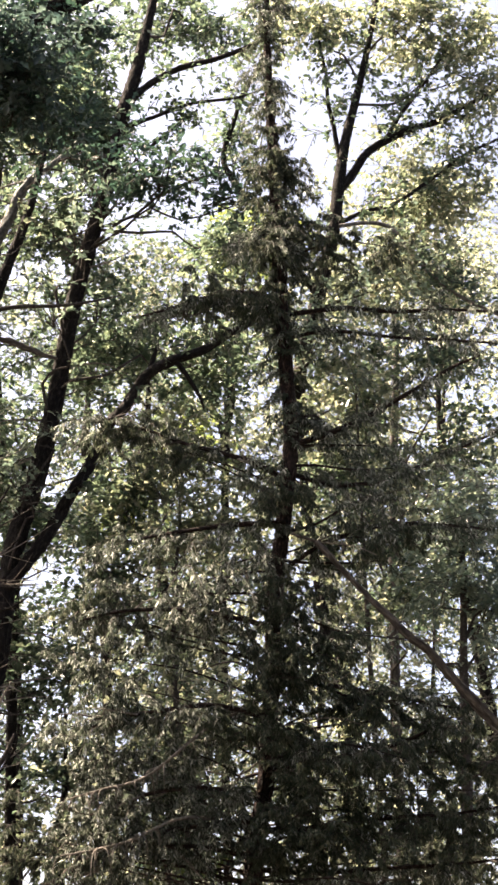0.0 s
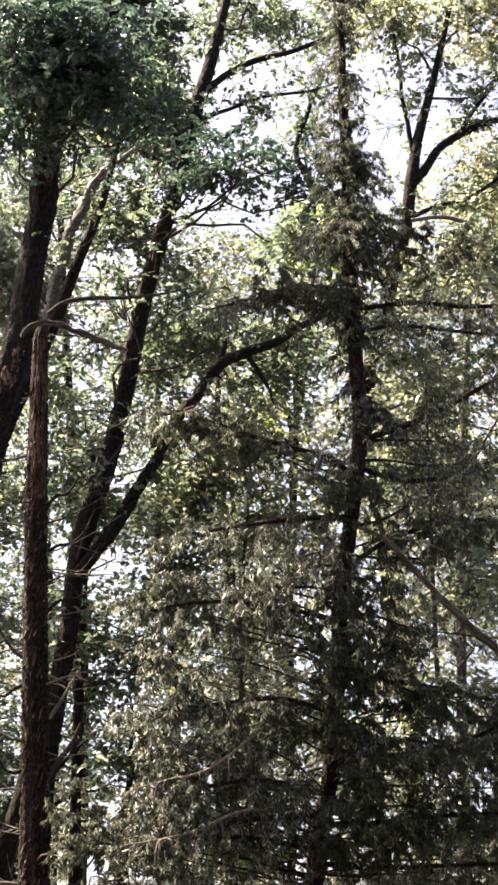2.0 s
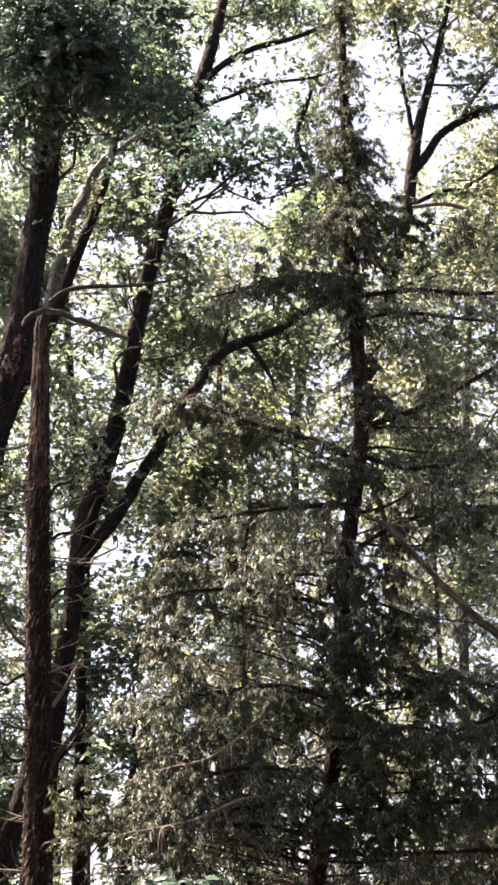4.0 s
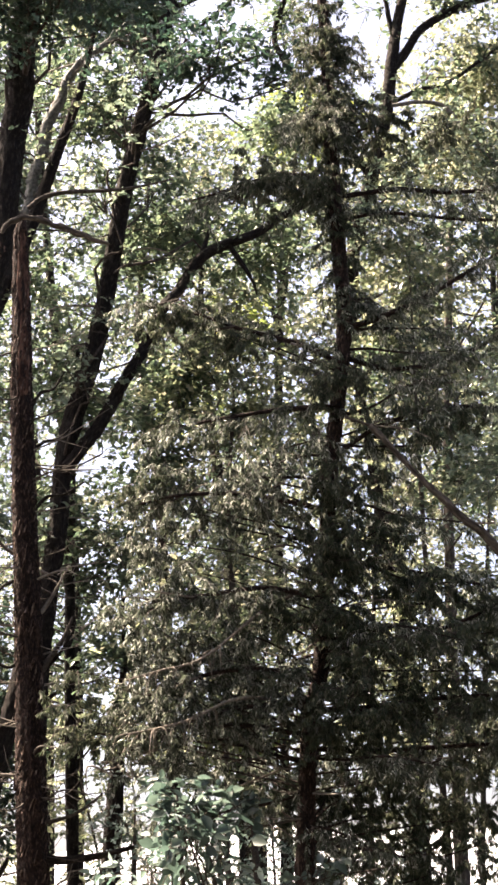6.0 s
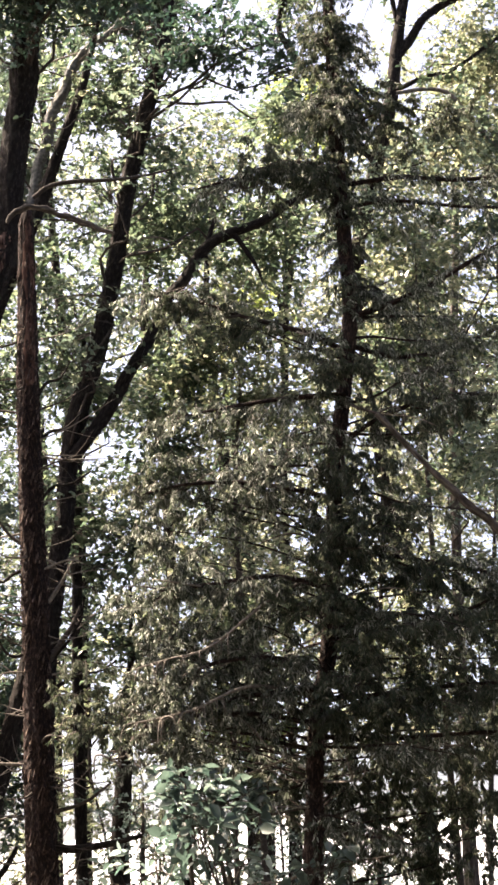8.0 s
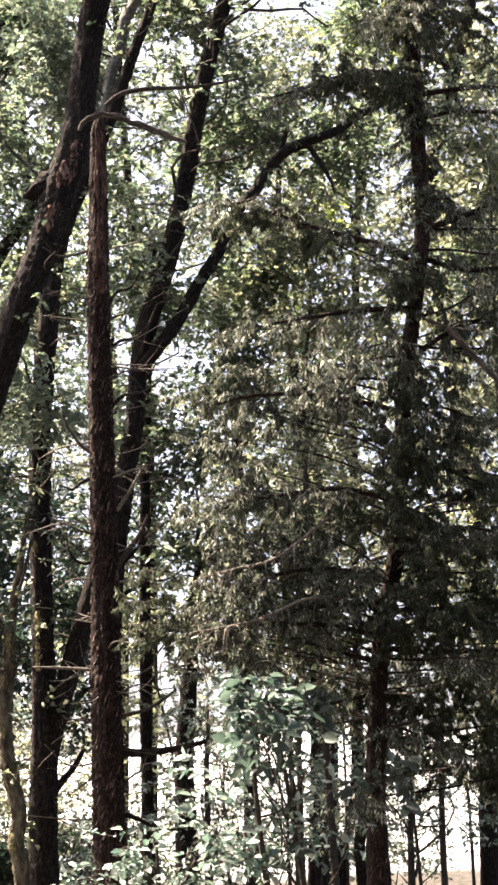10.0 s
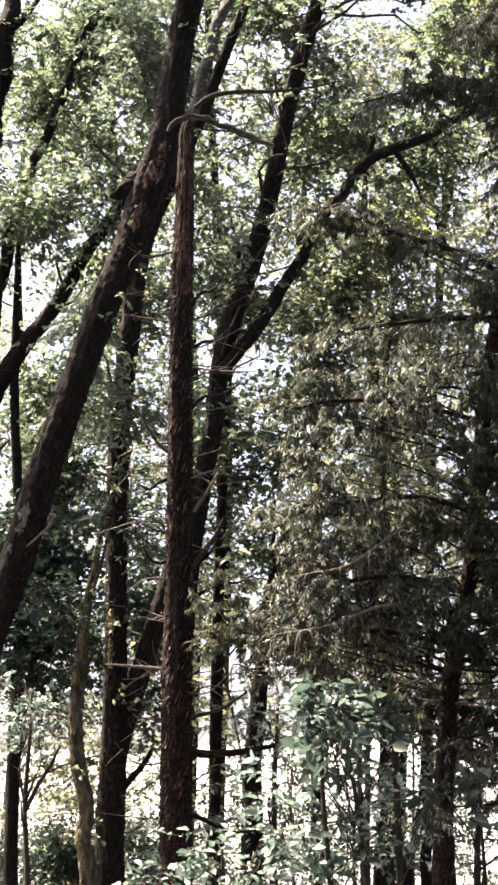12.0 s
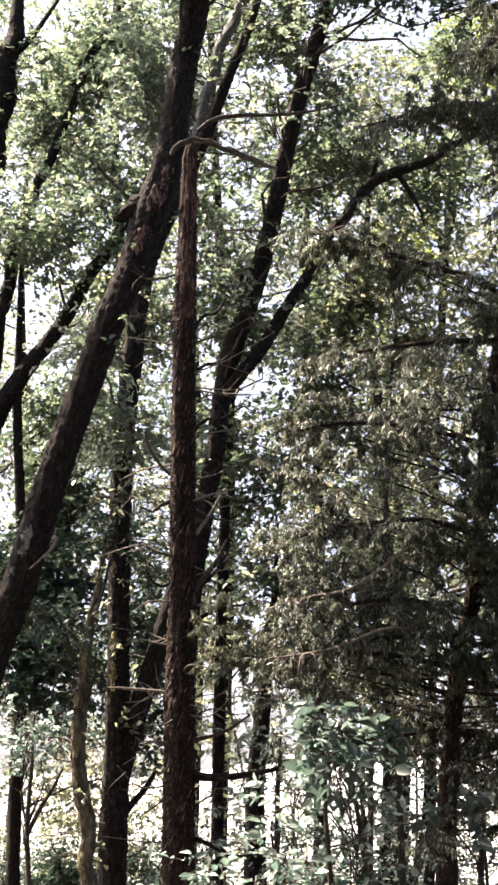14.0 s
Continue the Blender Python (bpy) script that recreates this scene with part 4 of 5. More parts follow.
def understorey():
    bushy_tree([(1.55, 18.00, 0.00, 0.040), (1.50, 18.00, 3.00, 0.033), (1.45, 18.00, 5.60, 0.026), (1.60, 18.00, 7.20, 0.018), (1.70, 18.00, 8.30, 0.008)],
               [
    (1.63, 18.00, 8.11, 0.42, 0.30, 110),
    (1.30, 18.00, 7.57, 0.44, 0.30, 130),
    (1.91, 18.00, 7.63, 0.42, 0.30, 130),
    (2.12, 18.00, 7.03, 0.44, 0.30, 130),
    (1.10, 18.00, 7.04, 0.44, 0.30, 110),
    (1.61, 18.00, 6.84, 0.44, 0.30, 130),
    (1.50, 18.00, 6.10, 0.50, 0.34, 120)])
    bushy_tree([(3.60, 18.20, 0.00, 0.042), (3.62, 18.20, 3.60, 0.034), (3.70, 18.20, 6.60, 0.024), (3.80, 18.20, 8.90, 0.009)],
               [
    (3.62, 18.20, 8.90, 0.46, 0.32, 100),
    (4.05, 18.20, 8.50, 0.46, 0.32, 100),
    (3.53, 18.20, 8.00, 0.46, 0.32, 110),
    (3.58, 18.20, 7.17, 0.50, 0.36, 120),
    (4.20, 18.20, 7.60, 0.46, 0.32, 100),
    (2.95, 18.20, 7.40, 0.40, 0.30, 90)])
    bushy_tree([(1.18, 17.60, 1.78, 0.030), (1.26, 17.60, 3.44, 0.026), (1.39, 17.60, 4.90, 0.020), (1.52, 17.60, 6.13, 0.015)],
               [
    (1.27, 17.60, 3.55, 0.54, 0.36, 150),
    (0.83, 17.60, 4.33, 0.48, 0.36, 130),
    (1.79, 17.60, 4.40, 0.48, 0.36, 130),
    (1.42, 17.60, 5.33, 0.54, 0.36, 130),
    (0.39, 17.60, 3.49, 0.48, 0.30, 110)])
    bushy_tree([(2.77, 18.40, 1.58, 0.033), (2.92, 18.40, 3.44, 0.028), (3.08, 18.40, 4.98, 0.022), (3.21, 18.40, 6.28, 0.016)],
               [
    (2.92, 18.40, 3.44, 0.56, 0.37, 140),
    (3.48, 18.40, 4.14, 0.56, 0.37, 140),
    (2.74, 18.40, 4.43, 0.44, 0.37, 100),
    (3.26, 18.40, 5.29, 0.50, 0.37, 120),
    (3.67, 18.40, 6.20, 0.50, 0.31, 100)])
    bushy_tree([(3.86, 17.90, 1.40, 0.031), (4.07, 17.90, 3.32, 0.027), (4.25, 17.90, 4.83, 0.022), (4.38, 17.90, 5.78, 0.015)],
               [
    (4.06, 17.90, 3.32, 0.55, 0.36, 150),
    (4.62, 17.90, 3.89, 0.49, 0.36, 140),
    (3.79, 17.90, 4.36, 0.49, 0.36, 110),
    (4.42, 17.90, 4.95, 0.55, 0.36, 130),
    (4.59, 17.90, 3.05, 0.49, 0.30, 110),
    (3.66, 17.90, 2.99, 0.55, 0.30, 110)])


def forked_slim():
    pts = [(2.29, 23.00, -0.21, 0.070), (2.48, 23.00, 5.07, 0.055), (2.60, 23.00, 7.50, 0.051), (2.78, 23.00, 9.79, 0.058), (2.93, 23.00, 10.75, 0.062), (3.06, 23.00, 11.46, 0.051), (3.18, 23.00, 12.27, 0.031), (3.27, 23.00, 13.09, 0.016)]
    t = thing("slim_oak", foot(pts[0]), "slim forked tree in front of a pale gap in the leaves", "tree", "slim trees")
    stem("trunk", pts, M_OAK_BARK, t, 14, 0.04, 0.10, 0.22)
    stem("limb", [(2.76, 22.90, 9.71, 0.043), (2.53, 22.90, 10.47, 0.039), (2.24, 22.90, 10.97, 0.035), (2.03, 22.90, 11.37, 0.023), (1.84, 22.90, 11.77, 0.012)], M_OAK_BARK, t, 10, 0.04, 0.10, 0.30)
    stem("limb", [(2.55, 22.80, 10.32, 0.027), (2.47, 22.80, 10.76, 0.023), (2.32, 22.80, 11.11, 0.015), (2.27, 22.80, 11.37, 0.012)], M_OAK_BARK, t, 8, 0.04, 0.10, 0.4)
    twiggy(t, [pts[3:]], 24, 0.4, 0.085, M_LEAF, 4)
    crown(t, [
    (2.60, 18.50, 10.80, 0.38, 0.20, 120),
    (3.12, 18.60, 10.93, 0.25, 0.19, 60)] + [
    (1.21, 18.00, 3.28, 0.27, 0.10, 46),
    (1.07, 19.00, 7.44, 0.26, 0.19, 40),
    (1.76, 19.00, 8.44, 0.26, 0.19, 40)], 0.085, M_LEAF_YELLOW, pts, name="turning_crown", outline=LANCE)


def far_left_oak():
    pts = [(-3.27, 18.00, -0.04, 0.214), (-3.34, 18.00, 3.09, 0.183), (-3.12, 18.00, 5.25, 0.134), (-2.90, 18.00, 6.09, 0.110), (-2.60, 18.00, 6.64, 0.098), (-2.33, 18.00, 7.00, 0.085), (-2.11, 18.00, 7.34, 0.079), (-1.87, 18.00, 7.81, 0.073), (-1.62, 18.00, 8.18, 0.067), (-1.24, 18.00, 8.90, 0.043)]
    t = thing("oak_tree", foot(pts[0]), "leaning dark oak among bright backlit leaves", "tree", "oaks")
    stem("trunk", pts, M_OAK_BARK, t, 20, 0.05, 0.06)
    stem("limb", [(-3.12, 18.00, 5.25, 0.092), (-2.92, 18.00, 6.87, 0.079), (-2.74, 18.00, 8.08, 0.073), (-2.57, 18.00, 8.69, 0.061), (-2.38, 18.00, 9.18, 0.055), (-2.17, 18.00, 9.74, 0.052), (-1.96, 18.00, 10.38, 0.049), (-1.70, 18.00, 10.92, 0.043), (-1.44, 18.00, 11.39, 0.031), (-1.22, 18.00, 12.13, 0.018)], M_OAK_BARK, t, 14, 0.04, 0.10, 0.22)
    stem("limb", [(-3.40, 18.00, 4.94, 0.150), (-3.27, 18.00, 7.54, 0.148), (-3.04, 18.00, 9.25, 0.142), (-2.92, 18.00, 10.16, 0.132), (-2.84, 18.00, 10.73, 0.110), (-2.75, 18.00, 11.46, 0.055), (-2.71, 18.00, 12.50, 0.031)], M_OAK_BARK, t, 14, 0.04, 0.10, 0.22)
    stem("limb", [(-2.82, 18.00, 10.52, 0.037), (-2.63, 18.00, 10.73, 0.034), (-2.44, 18.00, 11.02, 0.027), (-2.28, 18.00, 11.32, 0.018)], M_OAK_BARK, t, 10, 0.04, 0.10, 0.30)
    crown(t, [
    (-2.27, 17.50, 8.36, 0.65, 0.71, 230),
    (-2.57, 18.50, 10.18, 0.56, 0.69, 300),
    (-1.50, 18.50, 10.62, 0.50, 0.63, 260),
    (-2.40, 18.50, 6.21, 0.56, 0.44, 260),
    (-1.65, 18.50, 7.70, 0.38, 0.38, 120)], 0.10, M_LEAF, pts, hollow=HOLLOWS, dense=1.2)


def bare_branch(t, pts, count):
    """A dead branch whose bleached twigs hang from its outer half in shallow arcs."""
    stem("limb", pts, M_DEAD_TWIG, t, 8, 0.03, 0.1, 0.15, "bleached dead branch with hanging bare twigs")
    q = spline(pts, 0.02)
    for k in range(count):
        p = Pile()
        o = q[rng.integers(len(q) * 11 // 20, len(q)), :3]
        ln = rng.uniform(0.10, 0.30)
        side = np.array([rng.uniform(-0.9, 0.5), rng.uniform(-0.6, 0.3), 0.0])
        a1 = o + (side + [0, 0, -0.25]) * ln * 0.5
        a2 = a1 + (side * 0.45 + [0, 0, -1.0]) * ln * 0.6
        r = rng.uniform(0.004, 0.0075)
        p.add(*tube(spline([(*o, r), (*a1, r * 0.9), (*a2, 0.002)], 0.03), 5))
        p.make("twig", M_DEAD_TWIG, t, True)


def cedar_main():
    pts = [(1.45, 13.00, 1.58, 0.079), (1.54, 13.00, 2.64, 0.064), (1.59, 13.00, 2.96, 0.064), (1.71, 13.00, 3.43, 0.064), (1.81, 13.00, 4.23, 0.064), (1.89, 13.00, 4.92, 0.062), (2.04, 13.00, 5.73, 0.062), (2.13, 13.00, 6.33, 0.062), (2.12, 13.00, 6.68, 0.062), (2.12, 13.00, 7.36, 0.059), (2.13, 13.00, 7.95, 0.057), (2.15, 13.00, 8.34, 0.053), (2.15, 13.00, 8.79, 0.048), (2.16, 13.00, 9.36, 0.040), (2.18, 13.00, 9.95, 0.031), (2.23, 13.00, 10.92, 0.018)]
    t = thing("cedar_tree", foot(pts[0]), "shaggy juniper cedar with drooping brown-green sprays", "tree", "cedars")
    stem("trunk", pts, M_CEDAR_BARK, t, 22, 0.035, 0.08)
    tw, fo, dark = Pile(), Pile(), Pile()

    def drape(pl, n, per):
        q = spline(pl, 0.02)
        k = rng.integers(len(q) // 14, len(q), n)
        ax = unit(q[-1:, :3] - q[:1, :3])
        o = q[k, :3] + rng.normal(0, 0.03, (n, 3))
        d = unit(ax * rng.uniform(0.1, 1.0, (n, 1)) + rng.normal(0, 0.6, (n, 3)) * [1, 1, 0.35])
        hanging(o, d, rng.uniform(0.12, 0.5, n), fo, tw, per)

    limbs = []

    def bough(pl):
        limbs.append(pl)
        stem("limb", pl, M_CEDAR_BARK, t, 8, 0.05, 0.08, 0.3)
        drape(pl, 28, 74)

    bough([(2.13, 13.00, 7.36, 0.022), (2.42, 13.00, 7.40, 0.022), (2.72, 13.00, 7.43, 0.020), (3.12, 13.00, 7.39, 0.018), (3.57, 13.00, 7.40, 0.015), (4.07, 13.00, 7.37, 0.009)])
    bough([(2.13, 13.00, 7.15, 0.018), (2.51, 13.00, 7.21, 0.015), (3.10, 13.00, 7.15, 0.015), (3.59, 13.00, 7.11, 0.013), (4.04, 13.00, 7.07, 0.009)])
    bough([(2.13, 13.00, 6.18, 0.026), (2.53, 13.00, 6.32, 0.024), (2.83, 13.00, 6.44, 0.022), (3.14, 13.00, 6.61, 0.020), (3.56, 13.00, 6.86, 0.015), (3.82, 13.00, 6.96, 0.009)])
    bough([(2.09, 13.00, 5.93, 0.022), (2.49, 13.00, 5.82, 0.020), (2.97, 13.00, 5.88, 0.018), (3.48, 13.00, 6.09, 0.013), (3.89, 13.00, 6.26, 0.009)])
    bough([(2.01, 12.80, 5.81, 0.026), (1.81, 12.80, 5.93, 0.024), (1.54, 12.80, 6.04, 0.020), (1.22, 12.80, 6.15, 0.017), (0.85, 12.80, 6.29, 0.013), (0.40, 12.80, 6.37, 0.009)])
    bough([(2.00, 12.90, 5.48, 0.024), (1.69, 12.90, 5.47, 0.022), (1.42, 12.90, 5.46, 0.020), (1.05, 12.90, 5.42, 0.015), (0.68, 12.90, 5.36, 0.009)])
    bough([(2.13, 13.00, 7.52, 0.024), (1.85, 13.00, 7.58, 0.020), (1.55, 13.00, 7.56, 0.018), (1.20, 13.00, 7.46, 0.013), (0.91, 13.00, 7.38, 0.007)])
    bough([(1.96, 13.00, 5.11, 0.022), (2.35, 13.00, 5.33, 0.020), (2.84, 13.00, 5.46, 0.018), (3.36, 13.00, 5.45, 0.013), (3.79, 13.00, 5.38, 0.009)])
    bough([(1.81, 12.80, 4.60, 0.022), (1.45, 12.80, 4.70, 0.020), (1.01, 12.80, 4.76, 0.017), (0.61, 12.80, 4.76, 0.013), (0.30, 12.80, 4.70, 0.009)])
    bough([(1.82, 13.00, 4.18, 0.022), (2.16, 13.00, 4.17, 0.020), (2.61, 13.00, 4.08, 0.018), (3.15, 13.00, 3.94, 0.013), (3.56, 13.00, 3.88, 0.009)])
    bough([(1.73, 12.70, 3.86, 0.022), (1.31, 12.70, 3.97, 0.019), (0.87, 12.70, 3.94, 0.017), (0.53, 12.70, 3.90, 0.013), (0.31, 12.70, 3.82, 0.009)])
    bough([(1.73, 12.80, 3.57, 0.024), (2.08, 12.80, 3.51, 0.022), (2.44, 12.80, 3.56, 0.020), (2.81, 12.80, 3.65, 0.015), (3.19, 12.80, 3.81, 0.009)])
    bough([(1.65, 12.70, 3.22, 0.022), (1.27, 12.70, 3.33, 0.019), (0.89, 12.70, 3.34, 0.017), (0.59, 12.70, 3.28, 0.013), (0.33, 12.70, 3.19, 0.009)])
    bough([(1.63, 12.80, 3.02, 0.022), (2.04, 12.80, 3.02, 0.020), (2.57, 12.80, 3.06, 0.017), (3.11, 12.80, 3.07, 0.013), (3.51, 12.80, 3.10, 0.009)])
    bough([(1.58, 12.90, 2.74, 0.022), (2.03, 12.90, 2.70, 0.020), (2.56, 12.90, 2.69, 0.017), (3.09, 12.90, 2.70, 0.013), (3.49, 12.90, 2.72, 0.009)])
    bough([(1.56, 12.70, 2.81, 0.022), (1.16, 12.70, 2.91, 0.019), (0.74, 12.70, 2.94, 0.017), (0.32, 12.70, 2.92, 0.013)])
    # the whorls between them
    q = spline(pts, 0.02)
    for k in range(30):
        z = rng.uniform(1.3, 8.8)
        b = q[np.argmin(np.abs(q[:, 2] - z))]
        a = rng.uniform(0, 2 * math.pi)
        ln = rng.uniform(0.7, 1.0) * (2.1 - 0.17 * z if z < 6.3 else 0.45) * (1.0 if abs(math.cos(a)) > 0.5 else 0.6)
        e = np.array([math.cos(a) * ln, math.sin(a) * ln, rng.uniform(-0.25, 0.12)])
        pl = [(*b[:3], 0.013), (*(b[:3] + e * 0.3 + rng.normal(0, 0.04, 3)), 0.011), (*(b[:3] + e * 0.6 + rng.normal(0, 0.06, 3)), 0.008), (*(b[:3] + e), 0.003)]
        stem("limb", pl, M_CEDAR_BARK, t, 6, 0.08, 0.06)
        drape(pl, 15, 70)
    # sprays round the upper stem
    q = spline(pts, 0.02)
    # the higher ones take the colour darkened for shade
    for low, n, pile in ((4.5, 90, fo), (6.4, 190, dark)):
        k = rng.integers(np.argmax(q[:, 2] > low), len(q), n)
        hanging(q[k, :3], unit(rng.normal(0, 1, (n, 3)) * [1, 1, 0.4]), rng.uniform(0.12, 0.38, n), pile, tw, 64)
    dead_twigs(t, pts, 46, 1.7, 4.2, 0.9)
    for pl in limbs[4:15:2]:
        dead_twigs(t, pl, 8, None, None, 0.4)
    dead_twigs(t, [(0.51, 12.70, 2.95, 0.017), (0.30, 12.70, 2.86, 0.013), (0.12, 12.70, 2.74, 0.009), (0.04, 12.70, 2.61, 0.006)], 16, None, None, 0.35)
    stem("limb", [(1.55, 12.70, 3.08, 0.022), (1.03, 12.70, 3.06, 0.019), (0.51, 12.70, 2.95, 0.017), (0.30, 12.70, 2.86, 0.013), (0.12, 12.70, 2.74, 0.009), (0.04, 12.70, 2.61, 0.006)], M_CEDAR_BARK, t, 8, 0.04, 0.08)
    # close masses on the outer limbs; shade is put into the dark sprays' colour
    masses = []
    masses += [(*m, True) for m in [
    (1.57, 13.00, 7.56, 0.44, 0.14, 50),
    (1.96, 12.80, 7.38, 0.17, 0.20, 24),
    (0.72, 12.90, 6.28, 0.35, 0.13, 40),
    (1.21, 12.80, 6.08, 0.26, 0.11, 26),
    (1.92, 12.70, 5.69, 0.24, 0.19, 40),
    (2.71, 12.90, 5.34, 0.52, 0.13, 44),
    (2.13, 13.00, 8.79, 0.20, 0.40, 60),
    (2.16, 12.90, 8.07, 0.20, 0.39, 50),
    (2.47, 12.80, 3.94, 0.39, 0.17, 50)]]
    masses += [(*m, True) for m in [
    (3.37, 13.00, 3.84, 0.31, 0.15, 20),
    (2.40, 12.60, 3.49, 0.51, 0.15, 60),
    (3.07, 12.80, 3.55, 0.48, 0.26, 50),
    (2.18, 12.60, 3.01, 0.51, 0.20, 90),
    (2.96, 12.80, 3.00, 0.52, 0.26, 64),
    (3.40, 13.00, 3.26, 0.26, 0.40, 40),
    (0.39, 12.90, 4.77, 0.26, 0.13, 22),
    (1.31, 12.70, 3.88, 0.30, 0.13, 24),
    (1.82, 12.60, 4.23, 0.21, 0.30, 90)]]
    masses += [(*m, True) for m in [
    (1.94, 12.70, 4.79, 0.26, 0.22, 70),
    (3.19, 12.80, 2.65, 0.52, 0.22, 64),
    (2.38, 12.70, 2.60, 0.52, 0.17, 90),
    (2.64, 13.10, 8.05, 0.27, 0.31, 50),
    (3.23, 13.20, 8.10, 0.27, 0.18, 24),
    (1.70, 12.60, 3.76, 0.21, 0.21, 64),
    (1.86, 12.60, 3.28, 0.30, 0.21, 46),
    (1.70, 12.60, 2.91, 0.26, 0.21, 40),
    (2.18, 12.70, 4.38, 0.30, 0.17, 36)]]
    masses += [(*m, True) for m in [
    (1.90, 12.70, 2.39, 0.39, 0.22, 33),
    (2.43, 12.80, 2.28, 0.39, 0.22, 38),
    (2.88, 12.90, 2.17, 0.35, 0.26, 38),
    (2.12, 12.70, 1.96, 0.43, 0.22, 38),
    (2.60, 12.80, 1.77, 0.43, 0.22, 38),
    (1.77, 12.60, 1.98, 0.26, 0.21, 22),
    (1.38, 12.60, 2.41, 0.30, 0.21, 24),
    (3.14, 13.00, 2.77, 0.35, 0.35, 33)]]
    masses += [(*m, False) for m in [
    (1.18, 12.80, 4.71, 0.48, 0.17, 34),
    (0.66, 12.70, 3.95, 0.47, 0.15, 40),
    (0.56, 12.80, 3.50, 0.30, 0.22, 46),
    (0.67, 12.70, 3.15, 0.30, 0.22, 50),
    (0.46, 12.90, 3.01, 0.22, 0.22, 36),
    (0.53, 12.80, 2.79, 0.30, 0.17, 44),
    (1.04, 12.70, 2.96, 0.39, 0.22, 50),
    (0.95, 12.80, 3.53, 0.39, 0.17, 40),
    (1.35, 12.70, 3.24, 0.39, 0.17, 40)]]
    masses += [(*m, False) for m in [
    (0.68, 12.70, 2.80, 0.39, 0.17, 40),
    (1.18, 12.60, 2.64, 0.38, 0.21, 36),
    (1.71, 12.80, 2.45, 0.35, 0.26, 60),
    (0.34, 12.80, 3.00, 0.30, 0.17, 34),
    (0.96, 12.80, 3.71, 0.52, 0.26, 30),
    (0.71, 12.90, 4.17, 0.39, 0.22, 26),
    (1.29, 12.80, 4.61, 0.39, 0.26, 30),
    (0.91, 13.00, 4.98, 0.35, 0.18, 30),
    (1.45, 12.60, 3.02, 0.30, 0.17, 40)]]
    masses += [(*m, False) for m in [
    (0.35, 12.90, 4.45, 0.26, 0.26, 36),
    (0.26, 12.90, 3.86, 0.22, 0.26, 36),
    (0.52, 12.80, 3.44, 0.26, 0.22, 36),
    (0.57, 12.90, 4.08, 0.26, 0.22, 36),
    (0.80, 12.90, 4.63, 0.26, 0.22, 30),
    (0.22, 12.90, 3.37, 0.17, 0.17, 24),
    (0.54, 12.90, 5.19, 0.22, 0.17, 22)]]
    masses += [(*m, True) for m in [
    (-0.26, 13.05, 3.20, 0.22, 0.12, 16),
    (-0.12, 13.05, 2.98, 0.24, 0.12, 24),
    (-0.16, 13.05, 3.44, 0.20, 0.12, 14),
    (0.04, 13.05, 2.98, 0.24, 0.12, 26),
    (0.12, 13.05, 3.12, 0.24, 0.16, 30)]]
    masses += [(*m, True) for m in [
    (0.45, 12.90, 4.82, 0.26, 0.11, 24)]]
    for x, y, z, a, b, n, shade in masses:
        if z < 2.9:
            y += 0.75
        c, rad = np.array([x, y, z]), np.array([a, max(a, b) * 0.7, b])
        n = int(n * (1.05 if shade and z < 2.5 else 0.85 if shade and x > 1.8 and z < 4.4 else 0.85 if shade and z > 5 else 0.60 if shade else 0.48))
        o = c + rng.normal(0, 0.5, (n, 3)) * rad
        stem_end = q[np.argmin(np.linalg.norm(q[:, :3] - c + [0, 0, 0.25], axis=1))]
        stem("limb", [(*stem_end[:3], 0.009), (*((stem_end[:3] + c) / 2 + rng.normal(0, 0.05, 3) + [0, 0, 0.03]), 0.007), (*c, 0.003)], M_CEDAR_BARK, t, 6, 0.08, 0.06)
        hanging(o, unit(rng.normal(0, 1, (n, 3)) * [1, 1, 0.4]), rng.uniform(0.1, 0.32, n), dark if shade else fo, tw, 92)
    tagged(tw.make("twig_work", M_TWIG, t, True), kind="stuff")
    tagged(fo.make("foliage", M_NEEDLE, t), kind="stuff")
    tagged(dark.make("foliage", M_NEEDLE_DARK, t, label="drooping sprays with shade put into their dark colour"), kind="stuff")
    loose_bark(t, pts, 160, M_FLAKE)
    bare_branch(t, [(1.60, 13.00, 3.05, 0.016), (1.05, 12.60, 3.12, 0.013), (0.60, 12.45, 2.96, 0.011), (0.30, 12.45, 2.90, 0.009), (0.10, 12.45, 2.88, 0.005)], 22)
    bare_branch(t, [(1.80, 13.00, 4.10, 0.015), (1.20, 12.60, 3.75, 0.012), (0.75, 12.45, 3.42, 0.010), (0.42, 12.45, 3.34, 0.008), (0.16, 12.45, 3.28, 0.005)], 14)


def leaning_log():
    pts = [(2.15, 12.35, 5.15, 0.023), (2.47, 12.35, 4.75, 0.020), (2.67, 12.35, 4.53, 0.027), (2.79, 12.35, 4.39, 0.029), (2.96, 12.35, 4.24, 0.031), (3.11, 12.35, 4.04, 0.035), (3.42, 12.35, 3.65, 0.041), (3.87, 12.35, 3.06, 0.051), (4.58, 12.35, 1.96, 0.059), (4.75, 12.35, 1.69, 0.063)]
    t = thing("fallen_trunk", foot(pts[-1]), "dead leaning trunk with pale peeling bark", "log")
    stem("trunk", pts[::-1], M_DEAD, t, 20, 0.03, 0.16)
    dead_twigs(t, pts[::-1], 14, 2.2, 5.5, 0.5)


